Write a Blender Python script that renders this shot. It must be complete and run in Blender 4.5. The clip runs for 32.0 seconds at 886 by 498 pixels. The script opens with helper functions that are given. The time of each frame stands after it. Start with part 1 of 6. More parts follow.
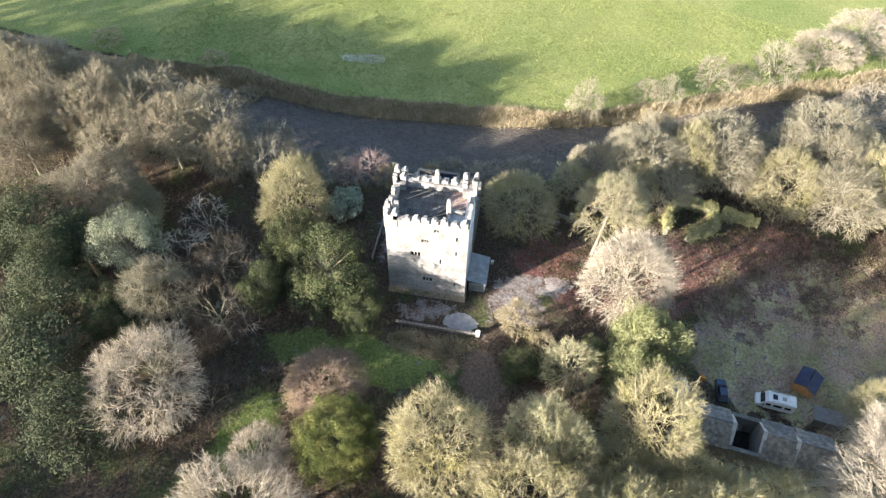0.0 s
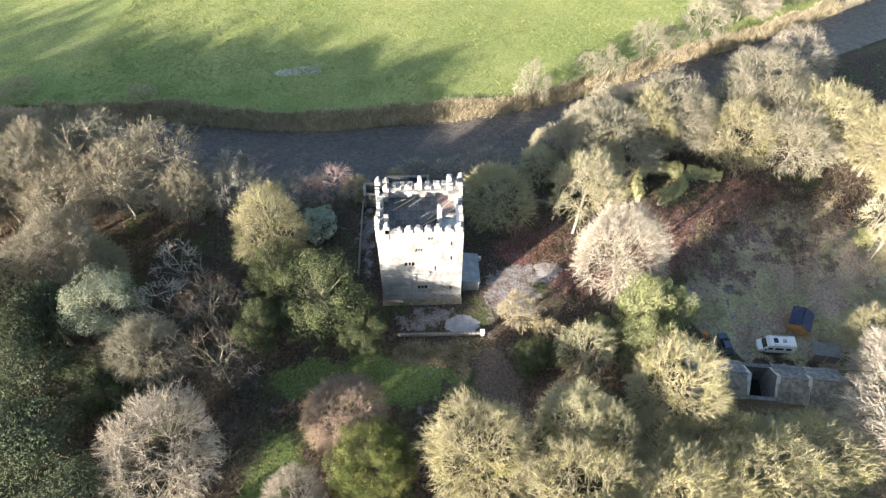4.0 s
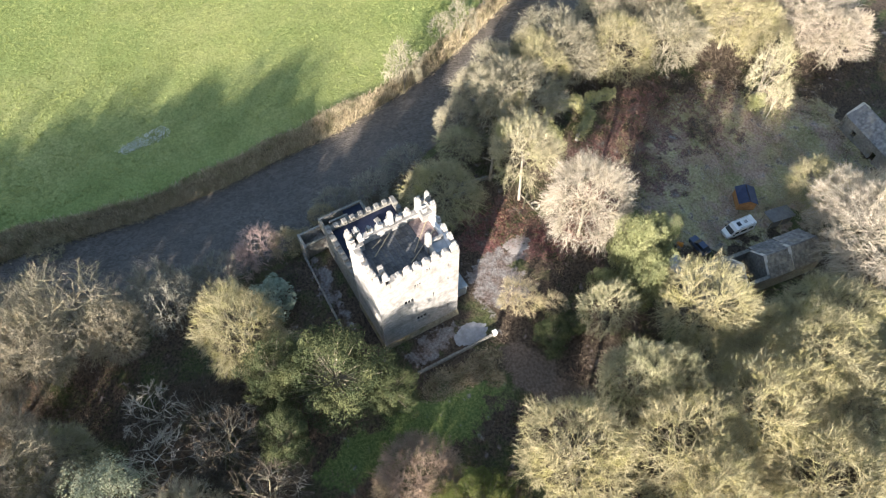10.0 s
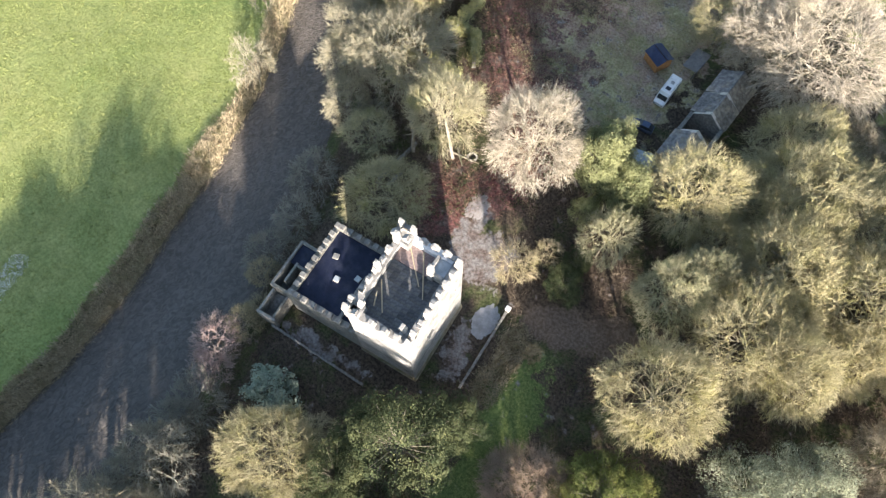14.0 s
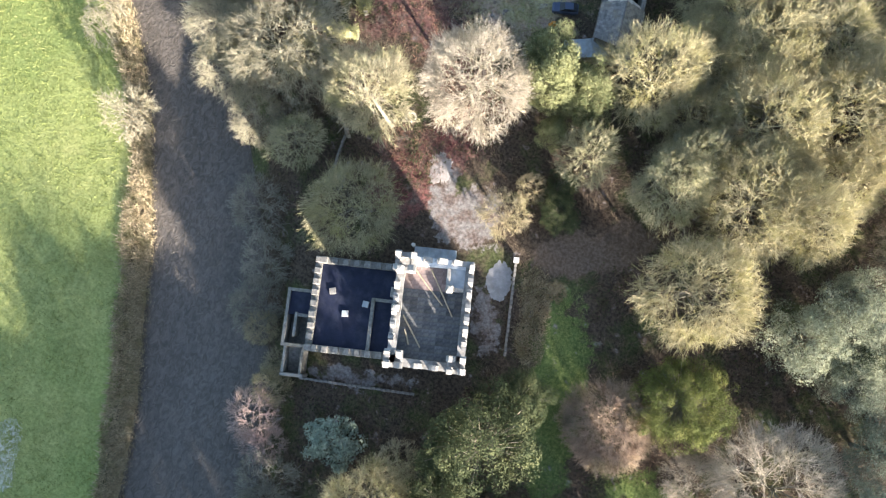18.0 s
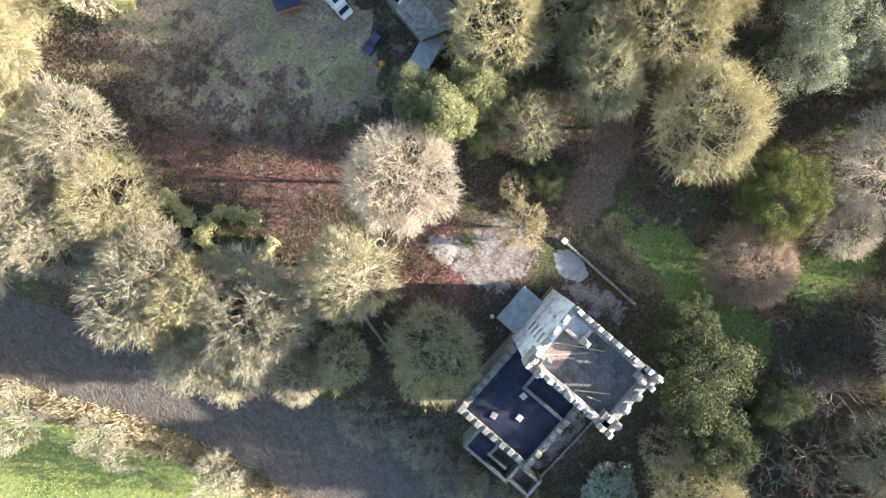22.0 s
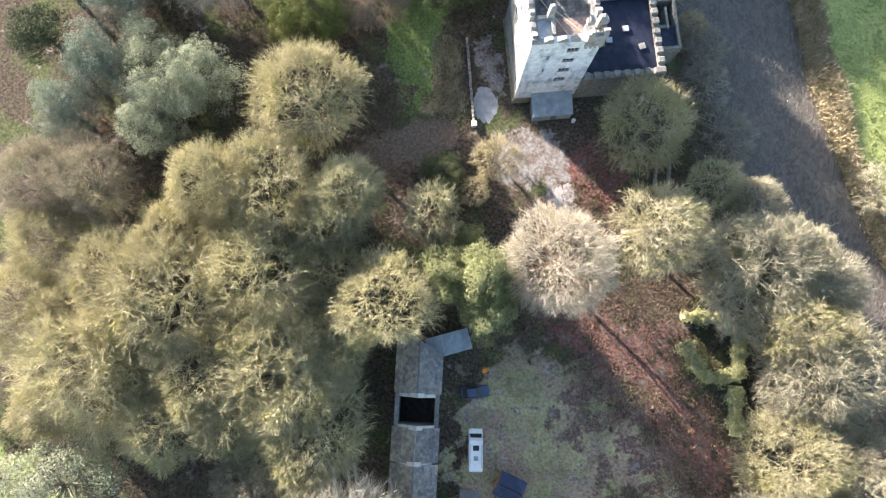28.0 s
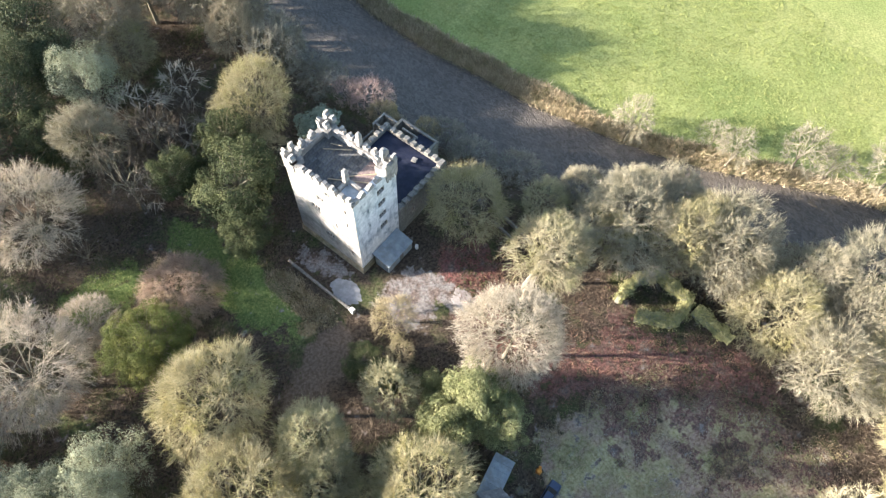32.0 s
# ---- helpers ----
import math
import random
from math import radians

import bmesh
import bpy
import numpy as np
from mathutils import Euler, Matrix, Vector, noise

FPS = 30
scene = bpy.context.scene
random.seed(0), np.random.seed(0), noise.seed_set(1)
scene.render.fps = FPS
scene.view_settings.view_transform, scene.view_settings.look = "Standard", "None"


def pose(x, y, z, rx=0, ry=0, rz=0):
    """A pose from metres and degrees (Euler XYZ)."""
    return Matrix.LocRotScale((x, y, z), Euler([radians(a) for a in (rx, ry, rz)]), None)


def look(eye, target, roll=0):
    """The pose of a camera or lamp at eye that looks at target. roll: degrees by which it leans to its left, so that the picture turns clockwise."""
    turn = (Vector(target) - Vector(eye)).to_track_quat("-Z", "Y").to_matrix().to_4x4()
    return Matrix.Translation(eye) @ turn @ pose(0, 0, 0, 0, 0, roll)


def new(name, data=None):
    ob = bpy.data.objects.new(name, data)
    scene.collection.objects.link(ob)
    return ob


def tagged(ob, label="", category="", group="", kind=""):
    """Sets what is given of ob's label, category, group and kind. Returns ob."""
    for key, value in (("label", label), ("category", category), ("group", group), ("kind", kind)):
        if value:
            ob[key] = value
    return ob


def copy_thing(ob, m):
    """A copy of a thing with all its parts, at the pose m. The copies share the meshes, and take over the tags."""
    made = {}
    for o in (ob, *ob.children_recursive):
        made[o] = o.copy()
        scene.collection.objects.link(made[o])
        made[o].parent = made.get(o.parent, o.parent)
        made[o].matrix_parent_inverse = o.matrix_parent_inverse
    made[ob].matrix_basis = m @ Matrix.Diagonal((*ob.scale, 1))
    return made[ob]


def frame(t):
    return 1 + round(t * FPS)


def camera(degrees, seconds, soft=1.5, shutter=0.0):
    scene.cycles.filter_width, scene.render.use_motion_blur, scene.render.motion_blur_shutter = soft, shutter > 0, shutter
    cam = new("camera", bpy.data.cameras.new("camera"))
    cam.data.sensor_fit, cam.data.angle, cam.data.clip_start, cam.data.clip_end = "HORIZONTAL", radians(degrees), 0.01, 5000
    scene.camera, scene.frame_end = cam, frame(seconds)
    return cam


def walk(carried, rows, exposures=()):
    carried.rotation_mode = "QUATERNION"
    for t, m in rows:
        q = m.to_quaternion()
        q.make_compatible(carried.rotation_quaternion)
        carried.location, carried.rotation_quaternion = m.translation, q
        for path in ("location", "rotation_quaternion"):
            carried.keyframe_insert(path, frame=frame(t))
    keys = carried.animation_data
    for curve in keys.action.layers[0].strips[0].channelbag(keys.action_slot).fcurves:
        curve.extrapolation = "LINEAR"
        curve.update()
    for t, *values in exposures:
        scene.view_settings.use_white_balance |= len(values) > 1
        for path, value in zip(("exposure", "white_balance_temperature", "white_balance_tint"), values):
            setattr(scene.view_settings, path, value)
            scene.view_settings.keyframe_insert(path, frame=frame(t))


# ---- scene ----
cam = camera(64.9, 32.0, soft=1.2)
PATH = [  # seconds, place, turn
    (0, 59.90, 15.89, 101.74, 36.95, -1.06, 114.66),
    (1, 60.53, 13.52, 101.58, 36.93, -0.90, 112.11),
    (2, 61.01, 10.98, 101.43, 36.91, -0.72, 109.47),
    (3.5, 60.87, 6.34, 101.44, 36.49, -0.53, 105.13),
    (5.5, 58.87, -3.36, 102.07, 35.37, -0.05, 95.39),
    (7, 56.88, -9.89, 102.09, 34.75, -0.11, 89.26),
    (8.5, 53.38, -16.33, 102.03, 33.77, -0.19, 82.31),
    (10, 47.87, -21.89, 102.14, 32.20, -0.08, 75.30),
    (11.5, 39.41, -26.72, 102.09, 29.67, -0.43, 67.29),
    (13, 26.43, -29.39, 101.81, 24.76, 0.56, 53.23),
    (14.5, 15.97, -28.22, 101.91, 19.94, 0.16, 43.90),
    (16.5, 5.56, -22.82, 101.95, 13.36, 0.53, 31.07),
    (17.7, 0.06, -17.59, 101.86, 8.84, 0.56, 23.23),
    (19, -4.07, -9.70, 101.92, 3.12, 1.10, 12.51),
    (20, -6.59, -2.00, 101.73, -0.59, 2.05, -9.93),
    (20.7, -7.54, 2.71, 101.82, -1.54, 1.57, -17.47),
    (21.5, -8.10, 7.21, 102.05, -2.11, 1.12, -26.94),
    (22.7, -8.17, 13.11, 102.08, -2.39, 0.62, -44.71),
    (24, -6.40, 19.50, 102.24, -2.85, -0.00, -70.22),
    (24.5, -5.42, 21.79, 102.26, -3.35, -0.18, -80.27),
    (26.5, -0.28, 29.92, 102.18, -0.02, -1.30, -133.36),
    (27, 1.03, 31.31, 102.17, 2.43, -1.21, -146.04),
    (27.5, 2.43, 32.45, 102.13, 5.53, -1.03, -158.97),
    (28, 4.01, 33.41, 102.07, 8.53, -1.12, -169.70),
    (28.5, 5.81, 34.25, 102.01, 11.64, -1.23, -179.44),
    (29, 7.77, 35.01, 101.94, 14.69, -1.36, -188.01),
    (29.5, 9.83, 35.81, 101.89, 17.83, -1.42, -195.81),
    (30, 11.89, 36.65, 101.87, 20.48, -1.69, -201.53),
    (30.5, 13.84, 37.43, 101.82, 22.80, -1.70, -206.41),
    (31, 15.73, 38.16, 101.80, 24.75, -1.67, -210.38),
    (31.5, 17.57, 38.77, 101.77, 26.37, -1.62, -213.64),
    (32, 19.37, 39.30, 101.75, 27.80, -1.43, -216.56),
]
walk(cam, [(t, pose(*row)) for t, *row in PATH], [(0, 2.13), (6, 2.08), (8, 2.02), (10, 1.96), (12, 1.9), (14, 2.08), (17, 2.35), (19, 2.44), (21, 2.46), (24, 2.49), (28, 2.5), (30, 2.48), (32, 2.38)])

# ---- light ----
SUN_EL, SUN_AZ = radians(15), math.atan2(0.81, -0.586)
world = bpy.data.worlds.new("sky")
scene.world = world
world.use_nodes = True
sky = world.node_tree.nodes.new("ShaderNodeTexSky")
sky.sky_type, sky.sun_disc = "NISHITA", False
sky.sun_elevation, sky.sun_rotation = SUN_EL, SUN_AZ
world.node_tree.nodes["Background"].inputs[1].default_value = 0.09
world.node_tree.links.new(sky.outputs[0], world.node_tree.nodes["Background"].inputs[0])
sun_data = bpy.data.lights.new("sun", "SUN")
sun_data.energy, sun_data.angle, sun_data.color = 5.0, radians(0.6), (1.0, 0.89, 0.785)
sun = new("sun", sun_data)
toward = Vector((math.sin(SUN_AZ) * math.cos(SUN_EL), math.cos(SUN_AZ) * math.cos(SUN_EL), math.sin(SUN_EL)))
sun.matrix_world = look(toward * 200, (0, 0, 0))

# ---- materials ----
def surface(name, dark, light, scale=1.0, rough=0.8, bump=0.3, stain=None, stain_scale=0.15, stain_amount=0.5, metal=0.0,
            island=0.0, objects=0.0, bump_scale=None, stretch=(1, 1, 1), fine=0.35, thin=0.0):
    """Two colours by grain, a third by large stains; island and objects: how far pieces and things differ in brightness; thin: the share of light that passes."""
    m = bpy.data.materials.new(name)
    m.use_nodes = True
    nt = m.node_tree
    N, L = nt.nodes, nt.links
    bsdf = N["Principled BSDF"]
    bsdf.inputs["Roughness"].default_value, bsdf.inputs["Metallic"].default_value = rough, metal
    bsdf.inputs["Specular IOR Level"].default_value = 0.3
    tc, mp = N.new("ShaderNodeTexCoord"), N.new("ShaderNodeMapping")
    mp.inputs["Scale"].default_value = stretch
    L.new(tc.outputs["Object"], mp.inputs[0])
    def noise_node(s, detail):
        n = N.new("ShaderNodeTexNoise")
        n.inputs["Scale"].default_value, n.inputs["Detail"].default_value = s, detail
        n.inputs["Roughness"].default_value = 0.65
        L.new(mp.outputs[0], n.inputs["Vector"])
        return n
    grain = noise_node(scale, 6)
    ramp = N.new("ShaderNodeMapRange")
    ramp.inputs[1].default_value, ramp.inputs[2].default_value = 0.5 - fine / 2, 0.5 + fine / 2
    L.new(grain.outputs[0], ramp.inputs[0])
    mix = N.new("ShaderNodeMix")
    mix.data_type = "RGBA"
    mix.inputs[6].default_value, mix.inputs[7].default_value = (*dark, 1), (*light, 1)
    L.new(ramp.outputs[0], mix.inputs[0])
    colour = mix.outputs[2]
    if stain:
        big = noise_node(stain_scale, 4)
        r2 = N.new("ShaderNodeMapRange")
        r2.inputs[1].default_value, r2.inputs[2].default_value = 0.48, 0.66
        r2.inputs[4].default_value = stain_amount
        L.new(big.outputs[0], r2.inputs[0])
        mix2 = N.new("ShaderNodeMix")
        mix2.data_type = "RGBA"
        mix2.inputs[7].default_value = (*stain, 1)
        L.new(r2.outputs[0], mix2.inputs[0])
        L.new(colour, mix2.inputs[6])
        colour = mix2.outputs[2]
    for amount, node, socket in ((island, "ShaderNodeNewGeometry", "Random Per Island"), (objects, "ShaderNodeObjectInfo", "Random")):
        if amount:
            src = N.new(node)
            rr = N.new("ShaderNodeMapRange")
            rr.inputs[3].default_value, rr.inputs[4].default_value = 1 - amount, 1 + amount
            L.new(src.outputs[socket], rr.inputs[0])
            hsv = N.new("ShaderNodeHueSaturation")
            L.new(rr.outputs[0], hsv.inputs["Value"])
            L.new(colour, hsv.inputs["Color"])
            colour = hsv.outputs[0]
    L.new(colour, bsdf.inputs["Base Color"])
    if thin:
        passing, both = N.new("ShaderNodeBsdfTranslucent"), N.new("ShaderNodeMixShader")
        both.inputs[0].default_value = thin
        L.new(colour, passing.inputs[0])
        L.new(bsdf.outputs[0], both.inputs[1])
        L.new(passing.outputs[0], both.inputs[2])
        L.new(both.outputs[0], N["Material Output"].inputs[0])
    if bump:
        b = N.new("ShaderNodeBump")
        b.inputs["Strength"].default_value, b.inputs["Distance"].default_value = bump, 0.05
        src = noise_node(bump_scale, 5) if bump_scale else grain
        L.new(src.outputs[0], b.inputs["Height"])
        L.new(b.outputs[0], bsdf.inputs["Normal"])
    return m


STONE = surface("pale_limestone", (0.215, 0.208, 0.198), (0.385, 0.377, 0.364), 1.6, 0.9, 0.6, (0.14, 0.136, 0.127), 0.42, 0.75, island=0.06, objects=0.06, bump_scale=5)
# north face tinted paler and bluer to offset its shade; stains are weathering
NORTHSTONE = surface("shade_lifted_weathered_stone", (0.52, 0.55, 0.58), (0.80, 0.82, 0.84), 1.4, 0.9, 0.5, (0.24, 0.29, 0.33), 0.5, 0.95, bump_scale=5, stretch=(1, 1, 0.7))
PLINTH = surface("mossy_plinth_stone", (0.15, 0.135, 0.10), (0.31, 0.28, 0.22), 1.8, 0.95, 0.5, (0.09, 0.10, 0.04), 0.5, 0.7)
RUBBLE = surface("grey_rubble_stone", (0.13, 0.127, 0.118), (0.29, 0.28, 0.26), 2.2, 0.95, 0.6, (0.13, 0.13, 0.10), 0.4, 0.6, island=0.12, objects=0.12, bump_scale=6)
SLAB = surface("dark_roof_slab", (0.06, 0.062, 0.066), (0.14, 0.142, 0.145), 2.5, 0.7, 0.3, (0.13, 0.12, 0.08), 0.3, 0.5, objects=0.3)
PINKSLAB = surface("red_brown_roof_slab", (0.18, 0.13, 0.12), (0.32, 0.25, 0.23), 2.0, 0.75, 0.3, (0.12, 0.10, 0.10), 0.4, 0.5, objects=0.15)
FELT = surface("blue_black_roof_felt", (0.006, 0.009, 0.024), (0.014, 0.019, 0.045), 0.8, 0.6, 0.15, (0.07, 0.08, 0.11), 0.45, 0.25)
PALEROOF = surface("pale_weathered_lead", (0.33, 0.37, 0.40), (0.50, 0.54, 0.57), 1.5, 0.6, 0.1, (0.24, 0.26, 0.26), 0.5, 0.4)
TIN = surface("grey_blue_tin_sheet", (0.24, 0.28, 0.31), (0.36, 0.40, 0.43), 0.9, 0.5, 0.1, (0.20, 0.19, 0.17), 0.5, 0.5, metal=0.25, objects=0.1)
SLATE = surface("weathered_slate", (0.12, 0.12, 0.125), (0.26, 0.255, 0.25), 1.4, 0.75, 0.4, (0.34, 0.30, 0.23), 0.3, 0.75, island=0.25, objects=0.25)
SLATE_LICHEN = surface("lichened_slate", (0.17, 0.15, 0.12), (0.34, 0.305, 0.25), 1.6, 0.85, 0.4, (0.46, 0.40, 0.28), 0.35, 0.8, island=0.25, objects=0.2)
OLDRENDER = surface("pale_lime_render", (0.42, 0.40, 0.35), (0.66, 0.63, 0.57), 1.2, 0.9, 0.3, (0.25, 0.24, 0.18), 0.4, 0.6)
TIMBER = surface("bleached_timber", (0.30, 0.25, 0.17), (0.50, 0.43, 0.31), 3.0, 0.85, 0.3, stretch=(1, 6, 6))
SHEDWOOD = surface("orange_stained_boards", (0.30, 0.15, 0.06), (0.46, 0.25, 0.11), 3.0, 0.8, 0.2, objects=0.12)
BLUEFELT = surface("blue_roof_felt", (0.018, 0.027, 0.06), (0.034, 0.048, 0.10), 1.2, 0.6, 0.15, (0.12, 0.13, 0.16), 0.5, 0.3)
DARKSHEET = surface("dark_grey_corrugated_sheet", (0.11, 0.11, 0.11), (0.22, 0.22, 0.22), 1.2, 0.6, 0.1, (0.10, 0.08, 0.06), 0.6, 0.6, metal=0.2)
WHITEPAINT = surface("white_vehicle_paint", (0.72, 0.73, 0.72), (0.82, 0.82, 0.80), 0.6, 0.35, 0.0, (0.55, 0.56, 0.52), 0.8, 0.4)
CARPAINT = surface("dark_blue_car_paint", (0.055, 0.075, 0.125), (0.085, 0.11, 0.17), 0.6, 0.3, 0.0, metal=0.3)
RUBBER = surface("black_rubber", (0.012, 0.012, 0.012), (0.03, 0.03, 0.03), 3, 0.8, 0.1)
STEEL = surface("dull_steel", (0.25, 0.25, 0.25), (0.42, 0.42, 0.41), 2, 0.45, 0.05, metal=0.8)
ORANGE = surface("orange_machine_paint", (0.55, 0.20, 0.03), (0.75, 0.33, 0.06), 1.5, 0.5, 0.1, (0.2, 0.12, 0.05), 0.8, 0.4)
PLASTICWHITE = surface("white_plastic", (0.7, 0.7, 0.68), (0.82, 0.82, 0.8), 1.5, 0.5, 0.0)
SHADEFLOOR = surface("shade_black_floor", (0.012, 0.011, 0.009), (0.035, 0.031, 0.025), 1.5, 0.9, 0.4)
GRAVELPAD = surface("pale_grey_concrete", (0.25, 0.255, 0.27), (0.38, 0.385, 0.40), 1.2, 0.9, 0.2, (0.22, 0.22, 0.21), 0.4, 0.6)
PALEPATCH = surface("pale_lime_gravel", (0.29, 0.265, 0.25), (0.45, 0.42, 0.40), 1.6, 0.95, 0.3, (0.30, 0.22, 0.19), 0.5, 0.7)
BARK = surface("grey_bark", (0.13, 0.115, 0.085), (0.27, 0.245, 0.19), 2.0, 0.95, 0.4, (0.11, 0.12, 0.05), 0.6, 0.5, objects=0.15)
PALEBARK = surface("pale_bark", (0.2, 0.18, 0.145), (0.36, 0.33, 0.28), 2.0, 0.95, 0.3, objects=0.1)


def twigs(name, a, b, moss, amount, obj=0.14):
    return surface(name, a, b, 0.8, 0.9, 0.0, moss, 0.28, amount, island=0.26, objects=obj, thin=0.2)


TWIG = {
    "olive": twigs("olive_mossy_twigs", (0.29, 0.26, 0.155), (0.48, 0.44, 0.285), (0.33, 0.315, 0.115), 0.7),
    "paleolive": twigs("pale_olive_twigs", (0.255, 0.232, 0.168), (0.42, 0.388, 0.29), (0.28, 0.262, 0.14), 0.5),
    "grey": twigs("grey_brown_twigs", (0.21, 0.184, 0.132), (0.36, 0.322, 0.246), (0.245, 0.232, 0.125), 0.5),
    "greenbare": twigs("green_lichen_twigs", (0.266, 0.252, 0.156), (0.446, 0.423, 0.284), (0.206, 0.234, 0.101), 0.6),
    "white": twigs("bleached_twigs", (0.365, 0.325, 0.262), (0.54, 0.49, 0.41), (0.37, 0.335, 0.215), 0.4, 0.05),
    "brownbare": twigs("pinkish_brown_twigs", (0.33, 0.285, 0.225), (0.53, 0.47, 0.385), (0.33, 0.3, 0.17), 0.5),
    "redbrown": twigs("reddish_brown_twigs", (0.24, 0.175, 0.13), (0.4, 0.31, 0.24), (0.34, 0.29, 0.15), 0.5),
    "pinkshrub": twigs("pink_grey_twigs", (0.381, 0.279, 0.255), (0.553, 0.439, 0.401), (0.335, 0.309, 0.205), 0.5),
    "greyshrub": twigs("soft_grey_twigs", (0.20, 0.19, 0.155), (0.345, 0.33, 0.275), (0.20, 0.205, 0.135), 0.5),
    "tan": twigs("straw_twigs", (0.343, 0.288, 0.184), (0.497, 0.441, 0.303), (0.343, 0.324, 0.138), 0.6),
    "feather": twigs("straw_pale_twigs", (0.36, 0.33, 0.22), (0.52, 0.48, 0.34), (0.34, 0.36, 0.1), 0.5),
    "dead": twigs("dark_bramble_stems", (0.075, 0.062, 0.05), (0.15, 0.125, 0.098), (0.085, 0.082, 0.045), 0.5),
}


def leaves(name, a, b, stain, amount=0.5):
    return surface(name, a, b, 0.7, 0.85, 0.0, stain, 0.3, amount, island=0.2, objects=0.12, thin=0.18)


LEAF = {
    "laurel": leaves("yellow_green_laurel_leaves", (0.16, 0.18, 0.075), (0.35, 0.355, 0.185), (0.06, 0.085, 0.035), 0.9),
    "holly": leaves("dark_green_leaves", (0.028, 0.042, 0.018), (0.08, 0.098, 0.042), (0.17, 0.18, 0.08), 0.7),
    "yew": leaves("bright_green_yew_leaves", (0.062, 0.084, 0.023), (0.17, 0.19, 0.052), (0.26, 0.25, 0.08), 0.6),
    "pale": leaves("grey_green_leaves", (0.18, 0.20, 0.13), (0.37, 0.385, 0.27), (0.16, 0.18, 0.10)),
    "pine": leaves("blue_green_conifer_leaves", (0.03, 0.043, 0.023), (0.095, 0.115, 0.058), (0.10, 0.10, 0.05)),
    "bluegreen": leaves("blue_green_sprays", (0.085, 0.115, 0.085), (0.215, 0.255, 0.19), (0.29, 0.32, 0.24), 0.7),
    "palebush": leaves("frosted_green_leaves", (0.18, 0.23, 0.17), (0.33, 0.38, 0.30), (0.16, 0.17, 0.12)),
    "undergrowth": leaves("bramble_leaves", (0.036, 0.048, 0.02), (0.105, 0.11, 0.048), (0.085, 0.06, 0.036)),
    "ivy": leaves("ivy_leaves", (0.28, 0.29, 0.12), (0.52, 0.50, 0.27), (0.34, 0.33, 0.16)),
}
REED = surface("dry_reed_straw", (0.315, 0.262, 0.168), (0.55, 0.47, 0.325), 0.5, 0.9, 0.0, (0.26, 0.25, 0.13), 0.4, 0.7, island=0.5)
TUSSOCK = surface("rough_grass_tussock", (0.18, 0.215, 0.066), (0.31, 0.35, 0.125), 0.3, 0.9, 0.0, (0.36, 0.37, 0.15), 0.1, 0.6, island=0.22)
MEADOWGRASS = surface("withered_meadow_grass", (0.28, 0.225, 0.13), (0.49, 0.41, 0.265), 0.3, 0.9, 0.0, (0.37, 0.26, 0.205), 0.16, 0.75, island=0.25)
BRAMBLE = surface("bramble_and_dead_bracken", (0.092, 0.073, 0.053), (0.215, 0.175, 0.128), 0.3, 0.95, 0.0, (0.145, 0.085, 0.062), 0.09, 0.7, island=0.3)
RUSTBRACKEN = surface("rusty_bracken", (0.15, 0.08, 0.062), (0.36, 0.22, 0.15), 0.3, 0.95, 0.0, (0.17, 0.075, 0.07), 0.12, 0.7, island=0.3)
DEADGRASS = surface("bleached_dead_grass", (0.36, 0.33, 0.26), (0.62, 0.58, 0.48), 0.5, 0.9, 0.0, (0.40, 0.34, 0.24), 0.2, 0.5, island=0.35)
MEADOWMOSS = surface("mossy_meadow_grass", (0.20, 0.225, 0.09), (0.37, 0.40, 0.18), 0.5, 0.9, 0.0, (0.26, 0.22, 0.12), 0.2, 0.6, island=0.25)

# ---- mesh helpers ----
def part(name, bm, material, parent, label=""):
    """Links a bmesh as one mesh object under a thing or a part."""
    me = bpy.data.meshes.new(name)
    bm.to_mesh(me)
    bm.free()
    return part_of(name, me, material, parent, label)


def part_of(name, me, material, parent, label=""):
    if not me.materials:
        me.materials.append(material)
    ob = new(name, me)
    ob.parent = parent
    if label:
        ob["label"] = label
    return ob


def raw(name, verts, faces, material=None, smooth=False):
    me = bpy.data.meshes.new(name)
    me.from_pydata([tuple(v) for v in verts], [], faces)
    if material:
        me.materials.append(material)
    if smooth:
        me.polygons.foreach_set("use_smooth", [True] * len(me.polygons))
    me.update()
    return me


def thing(name, m, label, category, group="", kind=""):
    ob = new(name)
    ob.matrix_world = m
    ob.empty_display_size = 0.3
    return tagged(ob, label, category, group, kind)


def box(bm, x0, x1, y0, y1, z0, z1, bevel=0.0, taper=0.0):
    """A box, if asked with bevelled edges and a top drawn in."""
    v = [bm.verts.new((x + (taper if x == x0 else -taper) * k, y + (taper if y == y0 else -taper) * k, z))
         for k, z in ((0, z0), (1, z1)) for x, y in ((x0, y0), (x1, y0), (x1, y1), (x0, y1))]
    fs = [bm.faces.new([v[i] for i in f]) for f in ((3, 2, 1, 0), (4, 5, 6, 7), (0, 1, 5, 4), (1, 2, 6, 5), (2, 3, 7, 6), (3, 0, 4, 7))]
    if bevel:
        es = list({e for f in fs for e in f.edges})
        bmesh.ops.bevel(bm, geom=es, offset=bevel, segments=1, affect="EDGES", clamp_overlap=True)


def boxed(*args, **kw):
    bm = bmesh.new()
    box(bm, *args, **kw)
    return bm


